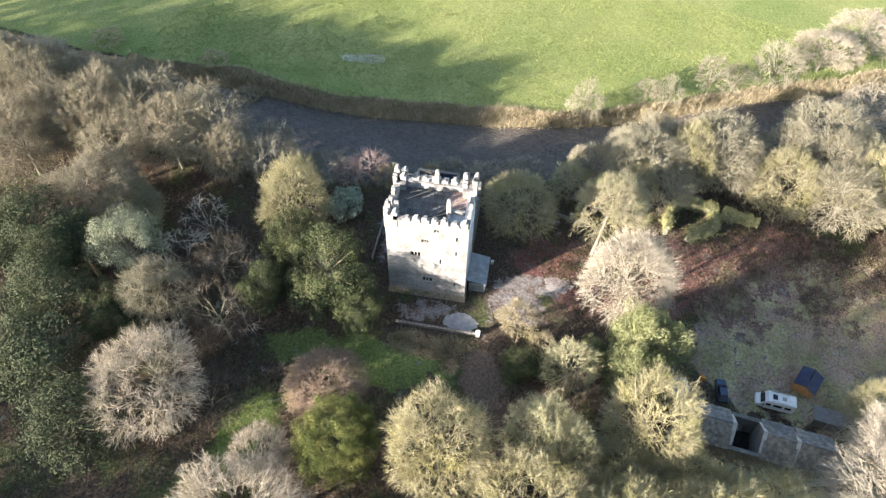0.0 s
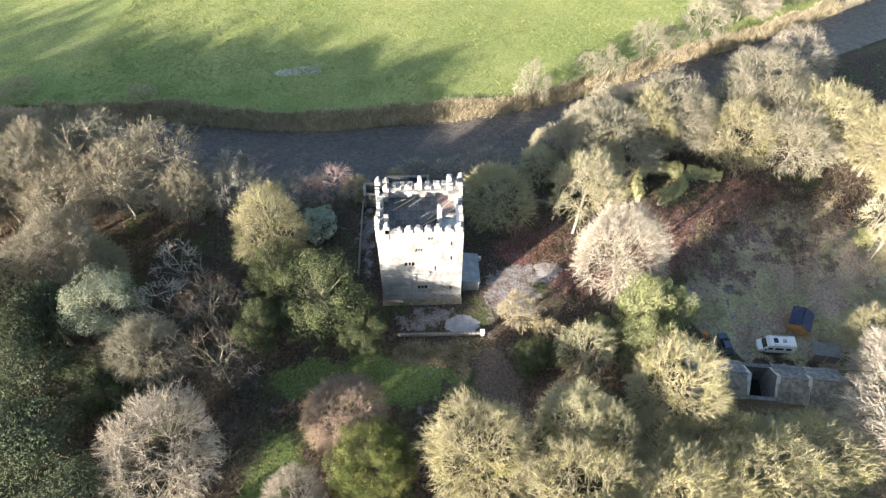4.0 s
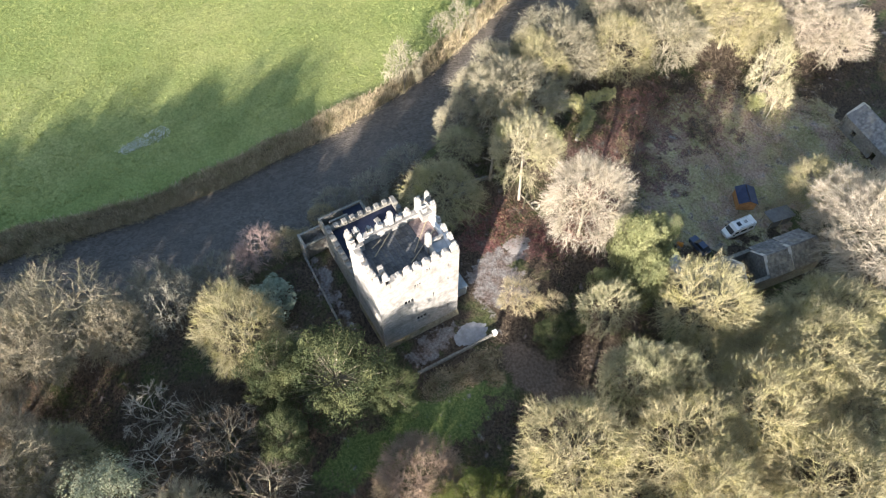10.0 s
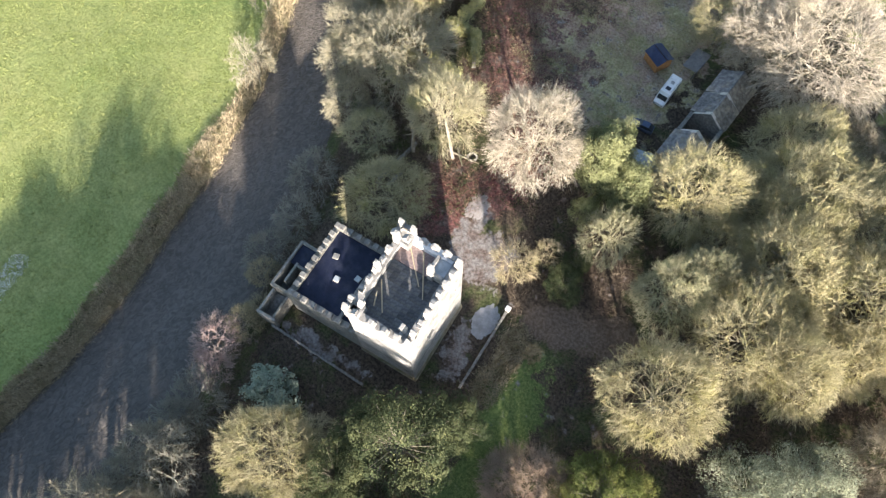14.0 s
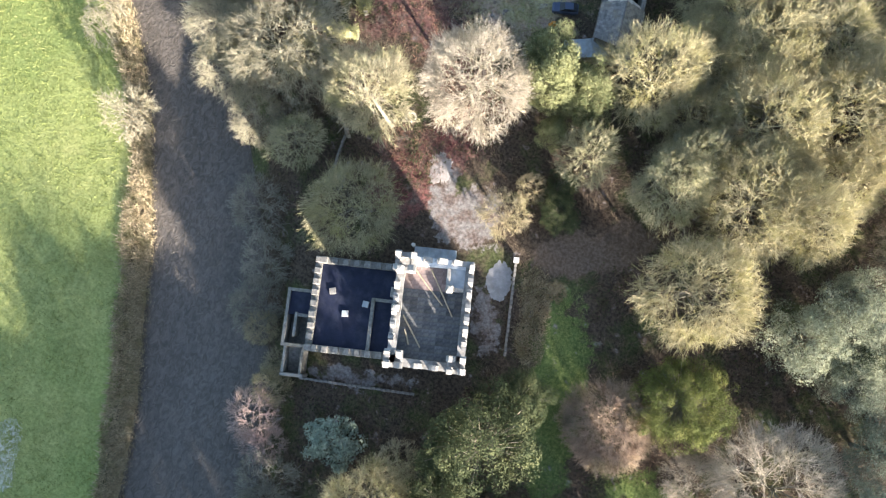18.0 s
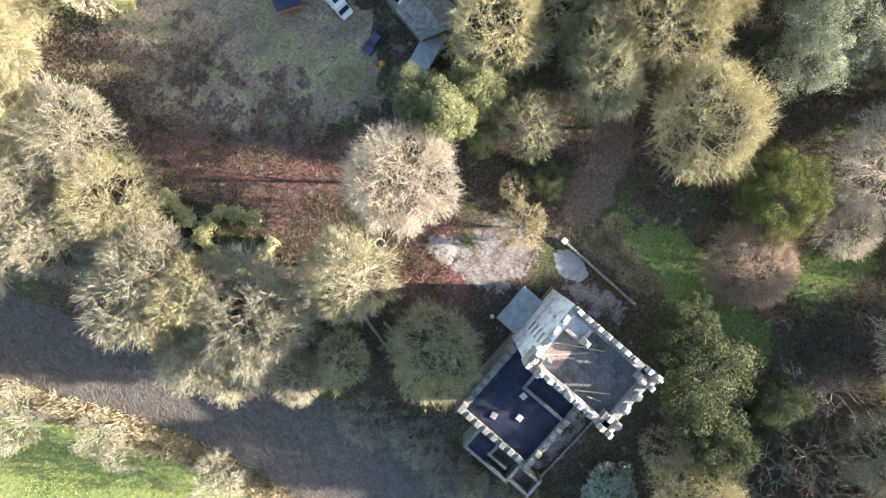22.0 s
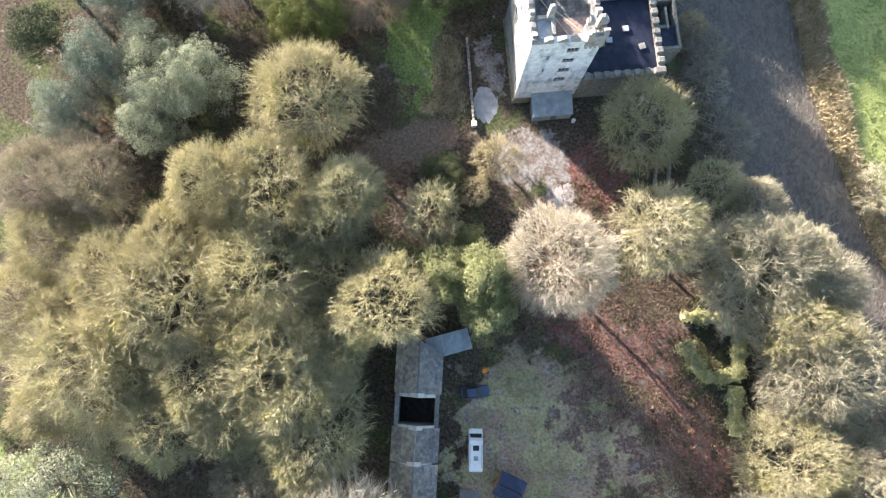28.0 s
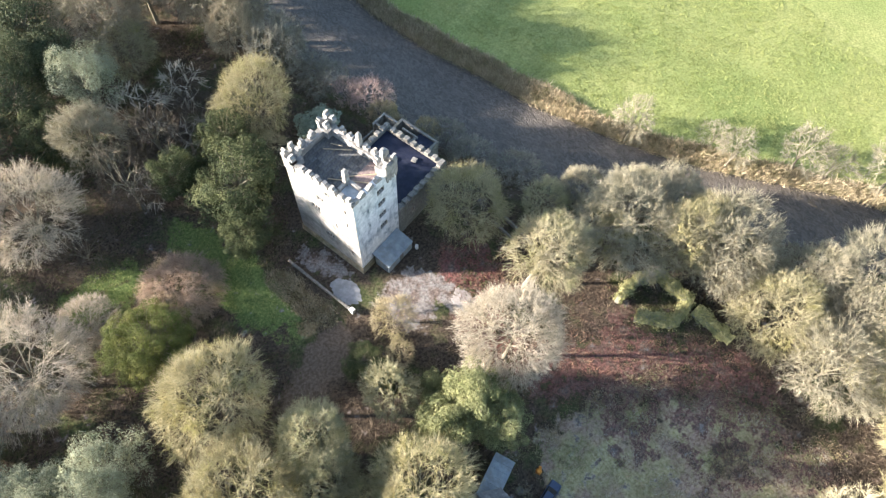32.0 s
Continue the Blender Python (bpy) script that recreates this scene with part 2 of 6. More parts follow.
def rod(bm, a, b, r0, r1=None, sides=8):
    """A tapered rod from a to b, closed at both ends."""
    a, b, r1 = Vector(a), Vector(b), r0 if r1 is None else r1
    turn = (b - a).to_track_quat("Z", "Y").to_matrix()
    rings = [[bm.verts.new(p + turn @ Vector((r * math.cos(i * math.tau / sides), r * math.sin(i * math.tau / sides), 0))) for i in range(sides)]
             for p, r in ((a, r0), (b, r1))]
    for i in range(sides):
        j = (i + 1) % sides
        bm.faces.new((rings[0][i], rings[0][j], rings[1][j], rings[1][i]))
    bm.faces.new(rings[0][::-1])
    bm.faces.new(rings[1])


def rodded(*args, **kw):
    bm = bmesh.new()
    rod(bm, *args, **kw)
    return bm


def pierced(length, z0, z1, thick, holes, lean=0.0, rough=0.0, seed=1):
    """A wall along +x from 0 to length, outer face at y = 0, with thickness towards +y and openings through it (x0, x1, z0, z1)."""
    rng = random.Random(seed)
    xs = sorted({0.0, length, *[h[0] for h in holes], *[h[1] for h in holes]})
    zs = sorted({z0, z1, *[h[2] for h in holes], *[h[3] for h in holes]})
    bm, made = bmesh.new(), {}
    def vert(x, y, z):
        key = (round(x, 3), round(y, 3), round(z, 3))
        if key not in made:
            made[key] = bm.verts.new((x, y + lean * (z - z0) / (z1 - z0) + (rng.uniform(-rough, rough) if rough and y == 0 else 0), z))
        return made[key]
    solid = {}
    for i in range(len(xs) - 1):
        for k in range(len(zs) - 1):
            cx, cz = (xs[i] + xs[i + 1]) / 2, (zs[k] + zs[k + 1]) / 2
            solid[i, k] = not any(h[0] < cx < h[1] and h[2] < cz < h[3] for h in holes)
    def quad(*c):
        bm.faces.new([vert(*p) for p in c])
    for (i, k), s in solid.items():
        if not s:
            continue
        a, b, c, d = xs[i], xs[i + 1], zs[k], zs[k + 1]
        quad((a, 0, c), (b, 0, c), (b, 0, d), (a, 0, d))
        quad((b, thick, c), (a, thick, c), (a, thick, d), (b, thick, d))
        if not solid.get((i - 1, k)):
            quad((a, thick, c), (a, 0, c), (a, 0, d), (a, thick, d))
        if not solid.get((i + 1, k)):
            quad((b, 0, c), (b, thick, c), (b, thick, d), (b, 0, d))
        if not solid.get((i, k - 1)):
            quad((a, thick, c), (b, thick, c), (b, 0, c), (a, 0, c))
        if not solid.get((i, k + 1)):
            quad((a, 0, d), (b, 0, d), (b, thick, d), (a, thick, d))
    return bm


def sheet(name, me, label, category):
    ob = new(name, me)
    return tagged(ob, label, category, kind="structure")


class Twigs:
    """Gathers many thin tapered sticks as vertices and faces."""
    def __init__(self):
        self.v, self.f, self.n = [], [], 0

    def sticks(self, a, b, r0, r1, sides=3):
        a, b = np.asarray(a, float), np.asarray(b, float)
        d = b - a
        d /= np.linalg.norm(d, axis=1)[:, None] + 1e-9
        ref = np.where(np.abs(d[:, 2:3]) > 0.9, np.array([[1.0, 0, 0]]), np.array([[0, 0, 1.0]]))
        u = np.cross(d, ref)
        u /= np.linalg.norm(u, axis=1)[:, None] + 1e-9
        w = np.cross(d, u)
        k, base = len(a), self.n
        r0, r1 = np.broadcast_to(r0, (k,)), np.broadcast_to(r1, (k,))
        tip = sides if np.any(r1 > 0) else 1
        rows = []
        for i in range(sides):
            c, s = math.cos(i * math.tau / sides), math.sin(i * math.tau / sides)
            rows.append(a + (u * c + w * s) * r0[:, None])
        for i in range(tip):
            c, s = math.cos(i * math.tau / sides), math.sin(i * math.tau / sides)
            rows.append(b + (u * c + w * s) * r1[:, None] if tip > 1 else b)
        per = sides + tip
        self.v.append(np.stack(rows, 1).reshape(-1, 3))
        for j in range(k):
            o = base + j * per
            for i in range(sides):
                n = (i + 1) % sides
                self.f.append((o + i, o + n, o + sides + n, o + sides + i) if tip > 1 else (o + i, o + n, o + sides))
        self.n += k * per

    def blades(self, a, b, w, rng):
        """The finest twigs and grass: one tapered sliver each, turned at random."""
        a, b = np.asarray(a, float), np.asarray(b, float)
        u = np.cross(b - a, rng.normal(size=a.shape))
        u *= np.broadcast_to(w, (len(a),))[:, None] / (np.linalg.norm(u, axis=1)[:, None] + 1e-9)
        self.v.append(np.stack([a - u, a + u, b], 1).reshape(-1, 3))
        self.f += (np.arange(len(a) * 3).reshape(-1, 3) + self.n).tolist()
        self.n += len(a) * 3

    def leaves(self, c, normal, size, rng):
        """Folded leaf sprays at c, turned about normal."""
        c, normal = np.asarray(c, float), np.asarray(normal, float)
        k, base = len(c), self.n
        t = rng.normal(size=(k, 3))
        t -= (t * normal).sum(1)[:, None] * normal
        t /= np.linalg.norm(t, axis=1)[:, None] + 1e-9
        s = np.cross(normal, t)
        z = np.broadcast_to(size, (k,))[:, None]
        rows = [c - t * z, c + s * z * 0.55 - normal * z * 0.25, c + t * z, c - s * z * 0.55 - normal * z * 0.25]
        self.v.append(np.stack(rows, 1).reshape(-1, 3))
        for j in range(k):
            o = base + j * 4
            self.f += [(o, o + 1, o + 2), (o, o + 2, o + 3)]
        self.n += k * 4

    def mesh(self, name, material):
        return raw(name, np.concatenate(self.v), self.f, material)

# ---- ground, river ----
RIVER_Y = [-400, -120, -78, -57, -42, -33, -18.5, -6.5, 5.5, 14, 29, 43, 70, 140, 500]
RIVER_FAR = [-10, -26, -35.0, -37.3, -41, -44.5, -49.5, -55.3, -62, -68.3, -81.2, -90, -112, -170, -420]
RIVER_NEAR = [10, -6, -16, -18.5, -21.5, -24.5, -31.5, -38, -46, -54, -66, -75, -97, -153, -400]
WATER = -4.8


def smooth(a, b, x):
    t = np.clip((x - a) / (b - a), 0, 1)
    return t * t * (3 - 2 * t)


def lumps(x, y, s, seed):
    """A smooth uneven field between about -1 and 1."""
    r = np.random.RandomState(seed)
    out = 0
    for k in range(6):
        a, p, q = r.uniform(0, math.tau), r.uniform(0, math.tau), r.uniform(0.6, 1.9)
        out = out + np.sin((x * math.cos(a) + y * math.sin(a)) * q / s + p)
    return out / 3.2


def ground_z(x, y):
    x, y = np.asarray(x, float), np.asarray(y, float)
    far = (np.interp(y, RIVER_Y, RIVER_FAR) - x) * 0.8
    near = (x - np.interp(y, RIVER_Y, RIVER_NEAR)) * 0.8
    z_near = -5.6 + 5.6 * smooth(-1.5, 8.5, near) + 0.12 * lumps(x, y, 3.0, 1) * smooth(12, 25, near)
    z_far = -5.6 + 3.0 * smooth(-0.6, 2.2, far) + 0.10 * lumps(x, y, 6.0, 2) * smooth(3, 10, far)
    return np.where(near > far, z_near, z_far)


def at_ground(x, y):
    return float(ground_z(x, y))


def oval(x, y, cx, cy, rx, ry, turn=0.0, soft=0.45):
    a = radians(turn)
    u, v = (x - cx) * math.cos(a) + (y - cy) * math.sin(a), -(x - cx) * math.sin(a) + (y - cy) * math.cos(a)
    return 1 - smooth(1 - soft, 1 + soft, np.sqrt((u / rx) ** 2 + (v / ry) ** 2) + 0.2 * lumps(x, y, 1.4, 5))


def stretched(lo, hi, step, far):
    inner = np.arange(lo, hi + step, step)
    out = [step * 1.35 ** k for k in range(1, 30)]
    outer = np.cumsum(out)
    outer = outer[outer < far]
    return np.concatenate([(lo - outer)[::-1], inner, inner[-1] + outer])


gx, gy = stretched(-115, 75, 1.0, 4500), stretched(-105, 110, 1.0, 4500)
GX, GY = np.meshgrid(gx, gy)
GZ = ground_z(GX, GY)
nx, ny = len(gx), len(gy)
verts = np.stack([GX, GY, GZ], -1).reshape(-1, 3)
idx = np.arange(nx * ny).reshape(ny, nx)
faces = np.stack([idx[:-1, :-1], idx[:-1, 1:], idx[1:, 1:], idx[1:, :-1]], -1).reshape(-1, 4)
ground_me = raw("ground", verts, faces.tolist(), smooth=True)

far_d = np.interp(GY, RIVER_Y, RIVER_FAR) - GX
field = np.maximum(smooth(1.5, 4.0, far_d), np.maximum(oval(GX, GY, 45, 88, 38, 26, -25), smooth(150, 220, np.hypot(GX, GY))))
lawn = np.maximum.reduce([oval(GX, GY, 14.8, -14, 4.4, 9.5, 10), oval(GX, GY, 17.5, -24, 3.4, 7, 5), oval(GX, GY, 18.5, -29, 2.8, 4), 0.75 * oval(GX, GY, 34, -27, 8, 5, 0)])
red = np.maximum.reduce([oval(GX, GY, -16.5, 4, 5.5, 7, 20), oval(GX, GY, -33, 38, 6, 13, 40), oval(GX, GY, -18, 26, 4, 14, 60), oval(GX, GY, -12, 13, 5, 7), oval(GX, GY, -17, 2, 5, 5), oval(GX, GY, -27, 30, 8, 5, 60), 0.8 * oval(GX, GY, -32, 47, 19, 4.5, -70), 0.85 * oval(GX, GY, -23, 35, 10, 6, 35), 0.7 * oval(GX, GY, -26, 50, 5, 9)])
gravel = np.maximum.reduce([oval(GX, GY, -5.0, 2.0, 4.6, 4.6), oval(GX, GY, -8.6, 2.0, 2.4, 5.5, 25), 0.8 * oval(GX, GY, 1.5, -9.5, 1.7, 4), 0.8 * oval(GX, GY, 3.8, -13, 1.6, 4, 15), 0.75 * oval(GX, GY, -12, -26.0, 8, 1.3, 15)])
path = np.maximum.reduce([oval(GX, GY, 10.5, 2.0, 6, 3.2, 15), oval(GX, GY, 17, 6, 3, 6, -30)])
meadow = np.maximum.reduce([oval(GX, GY, -20, 52, 17, 18, 35), oval(GX, GY, -12, 40, 10, 9), oval(GX, GY, -20, 66, 14, 12)])
brush = np.maximum(oval(GX, GY, 10.5, -5, 2.0, 3), oval(GX, GY, 9.0, -9.5, 1.8, 6.5, 15))
red = np.maximum(red * 0.72, np.maximum(oval(GX, GY, -16.5, 3, 5, 6, 20), oval(GX, GY, -12, 12, 4, 6)))
for nm, r, g, b in (("cover", field, red, gravel), ("sward", path, meadow, np.maximum(lawn, 0)), ("scrub", brush, smooth(3.7, 0.8, far_d) * smooth(-1.0, 0.6, far_d), 0 * GX)):
    layer = ground_me.color_attributes.new(nm, "FLOAT_COLOR", "POINT")
    layer.data.foreach_set("color", np.stack([r, g, b, np.ones_like(r)], -1).astype(np.float32).ravel())

gm = bpy.data.materials.new("ground_cover")
gm.use_nodes = True
N, L = gm.node_tree.nodes, gm.node_tree.links
bsdf = N["Principled BSDF"]
bsdf.inputs["Roughness"].default_value = 0.95
bsdf.inputs["Specular IOR Level"].default_value = 0.15
tc = N.new("ShaderNodeTexCoord")


def ground_noise(s, detail=6, rough=0.65):
    n = N.new("ShaderNodeTexNoise")
    n.inputs["Scale"].default_value, n.inputs["Detail"].default_value, n.inputs["Roughness"].default_value = s, detail, rough
    L.new(tc.outputs["Object"], n.inputs["Vector"])
    return n.outputs[0]


def span(x, lo, hi, a=0.0, b=1.0):
    r = N.new("ShaderNodeMapRange")
    for i, v in enumerate((lo, hi, a, b)):
        r.inputs[i + 1].default_value = v
    L.new(x, r.inputs[0])
    return r.outputs[0]


def blend(f, a, b):
    m = N.new("ShaderNodeMix")
    m.data_type = "RGBA"
    L.new(f, m.inputs[0])
    for s, v in ((m.inputs[6], a), (m.inputs[7], b)):
        if isinstance(v, tuple):
            s.default_value = (*v, 1)
        else:
            L.new(v, s)
    return m.outputs[2]


fine, mid, wide, broad = ground_noise(2.2), ground_noise(0.45), ground_noise(0.12, 4), ground_noise(0.03, 3)
speck = span(fine, 0.38, 0.62)
masks = {}
for nm in ("cover", "sward", "scrub"):
    a = N.new("ShaderNodeAttribute")
    a.attribute_name = nm
    s = N.new("ShaderNodeSeparateColor")
    L.new(a.outputs["Color"], s.inputs[0])
    masks[nm] = s.outputs


def edge(mask, amount=0.55):
    """A mask whose border is broken up by clumps."""
    a = N.new("ShaderNodeMath")
    a.operation = "MULTIPLY_ADD"
    L.new(span(mid, 0.3, 0.7, -0.5, 0.5), a.inputs[0])
    a.inputs[1].default_value = amount
    L.new(mask, a.inputs[2])
    return span(a.outputs[0], 0.38, 0.62)


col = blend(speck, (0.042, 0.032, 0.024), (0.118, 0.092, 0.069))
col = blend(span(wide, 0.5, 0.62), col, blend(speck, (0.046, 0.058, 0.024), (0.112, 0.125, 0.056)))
col = blend(edge(masks["sward"][1], 0.95), col, blend(span(mid, 0.56, 0.70), blend(span(wide, 0.44, 0.56), blend(speck, (0.25, 0.225, 0.115), (0.45, 0.41, 0.235)), blend(speck, (0.22, 0.155, 0.115), (0.40, 0.305, 0.24))), blend(speck, (0.42, 0.41, 0.36), (0.70, 0.68, 0.63))))
col = blend(edge(masks["cover"][1], 1.7), col, blend(span(mid, 0.4, 0.6), blend(speck, (0.105, 0.040, 0.041), (0.235, 0.092, 0.088)), blend(speck, (0.09, 0.066, 0.055), (0.21, 0.155, 0.125))))
col = blend(edge(masks["scrub"][0]), col, blend(speck, (0.18, 0.13, 0.07), (0.33, 0.26, 0.15)))
col = blend(edge(masks["sward"][2], 0.95), col, blend(speck, (0.075, 0.115, 0.035), (0.18, 0.23, 0.08)))
col = blend(edge(masks["cover"][2], 1.3), col, blend(span(mid, 0.42, 0.58), blend(speck, (0.105, 0.08, 0.07), (0.205, 0.165, 0.148)), blend(speck, (0.16, 0.15, 0.145), (0.30, 0.285, 0.275))))
col = blend(edge(masks["sward"][0]), col, blend(speck, (0.10, 0.075, 0.055), (0.18, 0.14, 0.11)))
grass = blend(span(wide, 0.4, 0.62), blend(speck, (0.175, 0.205, 0.07), (0.285, 0.32, 0.118)), blend(speck, (0.225, 0.24, 0.088), (0.35, 0.365, 0.15)))
grass = blend(span(broad, 0.45, 0.6), grass, blend(speck, (0.145, 0.185, 0.058), (0.235, 0.285, 0.10)))
col = blend(edge(masks["cover"][0], 0.3), col, grass)
col = blend(edge(masks["scrub"][1], 0.5), col, blend(speck, (0.25, 0.205, 0.125), (0.44, 0.37, 0.25)))
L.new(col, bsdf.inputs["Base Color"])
bmp = N.new("ShaderNodeBump")
bmp.inputs["Strength"].default_value, bmp.inputs["Distance"].default_value = 0.9, 0.18
L.new(ground_noise(1.3, 8, 0.7), bmp.inputs["Height"])
L.new(bmp.outputs[0], bsdf.inputs["Normal"])
ground_me.materials.append(gm)
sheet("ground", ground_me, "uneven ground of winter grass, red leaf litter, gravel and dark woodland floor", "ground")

# the river
wy = np.array(sorted(set(np.linspace(-400, 500, 46).round(1))))
wv = [(np.interp(y, RIVER_Y, c) + o, y, WATER) for y in wy for c, o in ((RIVER_FAR, -3), (RIVER_NEAR, 5))]
water_me = raw("water", wv, [(2 * i, 2 * i + 1, 2 * i + 3, 2 * i + 2) for i in range(len(wy) - 1)])
wm = bpy.data.materials.new("dark_river_water")
wm.use_nodes = True
N2, L2 = wm.node_tree.nodes, wm.node_tree.links
wb = N2["Principled BSDF"]
wb.inputs["Roughness"].default_value = 0.2
wb.inputs["IOR"].default_value = 1.33
tcw = N2.new("ShaderNodeTexCoord")
mpw = N2.new("ShaderNodeMapping")
mpw.inputs["Rotation"].default_value = (0, 0, radians(35))
mpw.inputs["Scale"].default_value = (1.0, 0.6, 1.0)
L2.new(tcw.outputs["Object"], mpw.inputs[0])
n1 = N2.new("ShaderNodeTexNoise")
n1.inputs["Scale"].default_value, n1.inputs["Detail"].default_value, n1.inputs["Roughness"].default_value = 1.4, 5, 0.6
n1.inputs["Distortion"].default_value = 1.3
L2.new(mpw.outputs[0], n1.inputs["Vector"])
n2 = N2.new("ShaderNodeTexNoise")
n2.inputs["Scale"].default_value, n2.inputs["Detail"].default_value = 0.09, 3
L2.new(mpw.outputs[0], n2.inputs["Vector"])
mw = N2.new("ShaderNodeMix")
mw.data_type = "RGBA"
mw.inputs[6].default_value, mw.inputs[7].default_value = (0.092, 0.082, 0.073, 1), (0.132, 0.118, 0.104, 1)
L2.new(n2.outputs[0], mw.inputs[0])
# ripple lights and darks put into the water colour, from the bump's noise
ripple_tone = N2.new("ShaderNodeMapRange")
ripple_tone.inputs[1].default_value, ripple_tone.inputs[2].default_value, ripple_tone.inputs[3].default_value, ripple_tone.inputs[4].default_value = 0.36, 0.64, 0.74, 1.28
L2.new(n1.outputs[0], ripple_tone.inputs[0])
tone = N2.new("ShaderNodeHueSaturation")
L2.new(ripple_tone.outputs[0], tone.inputs["Value"])
L2.new(mw.outputs[2], tone.inputs["Color"])
L2.new(tone.outputs[0], wb.inputs["Base Color"])
bw = N2.new("ShaderNodeBump")
bw.inputs["Strength"].default_value, bw.inputs["Distance"].default_value = 0.9, 0.4
L2.new(n1.outputs[0], bw.inputs["Height"])
L2.new(bw.outputs[0], wb.inputs["Normal"])
water_me.materials.append(wm)
sheet("water", water_me, "dark slate-blue rippled river between grassy banks", "river")

# ---- castle ----
CASTLE = pose(-3.85, -13.2, 0, 0, 0, 15.5)


def stepped_merlon(w, d, h, seed, steps=True):
    """A worn merlon with a raised middle, standing on z = 0."""
    r = random.Random(seed)
    bm = bmesh.new()
    prof = [(-w / 2, 0), (w / 2, 0), (w / 2, h * 0.58), (w * 0.24, h * 0.60), (w * 0.22, h), (-w * 0.20, h * 0.98), (-w * 0.24, h * 0.62), (-w / 2, h * 0.56)] if steps else \
        [(-w / 2, 0), (w / 2, 0), (w * 0.48, h * 0.95), (w * 0.1, h), (-w * 0.46, h * 0.92)]
    prof = [(x + r.uniform(-0.1, 0.1), z + (r.uniform(-0.13, 0.13) if z else 0)) for x, z in prof]
    a = [bm.verts.new((x, -d / 2 + r.uniform(-0.03, 0.03), z)) for x, z in prof]
    b = [bm.verts.new((x, d / 2 + r.uniform(-0.03, 0.03), z)) for x, z in prof]
    n = len(prof)
    bm.faces.new(a)
    bm.faces.new(b[::-1])
    for i in range(n):
        bm.faces.new((a[(i + 1) % n], a[i], b[i], b[(i + 1) % n]))
    me = bpy.data.meshes.new("merlon")
    bm.to_mesh(me)
    bm.free()
    return me


def mullioned(parent, w, h, lights, m, hood=False):
    """A stone window of several lights, facing -y, its sill at the origin's height."""
    win = part("window", boxed(-w / 2, w / 2, 0.16, 0.20, 0, h), GLASSDARK, parent, "dark leaded window lights")
    win.matrix_basis = m
    bm = bmesh.new()
    box(bm, -w / 2 - 0.14, w / 2 + 0.14, -0.07, 0.22, -0.16, 0.004, bevel=0.02)
    part("sill", bm, STONE, win)
    for s in (-1, 1):
        part("jamb", boxed(*sorted((s * w / 2, s * (w / 2 + 0.13))), -0.05, 0.22, 0.006, h, bevel=0.015), STONE, win)
    part("lintel", boxed(-w / 2 - 0.14, w / 2 + 0.14, -0.06, 0.22, h + 0.002, h + 0.2, bevel=0.02), STONE, win)
    for i in range(1, lights):
        x = -w / 2 + w * i / lights
        part("mullion", boxed(x - 0.07, x + 0.07, -0.02, 0.15, 0.006, h, bevel=0.01), STONE, win)
    if hood:
        part("hood_mould", boxed(-w / 2 - 0.35, w / 2 + 0.35, -0.14, 0.05, h + 0.24, h + 0.38, bevel=0.03), STONE, win)
    return win


GLASSDARK = surface("dark_old_glass", (0.012, 0.013, 0.015), (0.03, 0.032, 0.036), 2.0, 0.15, 0.05)
tower = thing("tower_house", CASTLE, "tall pale limestone tower house with stepped battlements and corner turrets", "castle")
TX0, TX1, TY0, TY1, TOP = -5.2, 3.9, -7.0, 6.0, 19.9
T = 1.0
sides = {  # wall: (length, pose of its outer left foot, openings)
    "east": (TY1 - TY0, pose(TX1, TY0, 0, 0, 0, 90), [(7.6, 8.5, 17.8, 18.8), (5.6, 6.9, 14.9, 16.0), (3.8, 5.6, 11.0, 12.5), (5.7, 7.5, 4.3, 5.8),
                                                      (8.6, 8.85, 9.9, 11.2), (11.1, 11.35, 16.5, 17.5), (11.1, 11.35, 12.8, 13.8), (11.1, 11.35, 4.0, 5.2)]),
    "north": (TX1 - TX0, pose(TX1, TY1, 0, 0, 0, 180), [(4.9, 6.5, 16.8, 18.1), (4.9, 6.5, 13.6, 14.9), (4.9, 6.5, 10.4, 11.7), (4.9, 6.5, 7.2, 8.5), (2.6, 2.9, 15.0, 16.2), (2.6, 2.9, 11.0, 12.0)]),
    "west": (TY1 - TY0, pose(TX0, TY1, 0, 0, 0, 270), [(4.0, 4.3, 15.0, 16.2), (9.0, 10.0, 11.5, 12.8)]),
    "south": (TX1 - TX0, pose(TX0, TY0, 0, 0, 0, 0), [(3.9, 5.1, 14.5, 15.8), (4.2, 4.8, 9.5, 10.8), (1.6, 1.85, 12.0, 13.2)]),
}
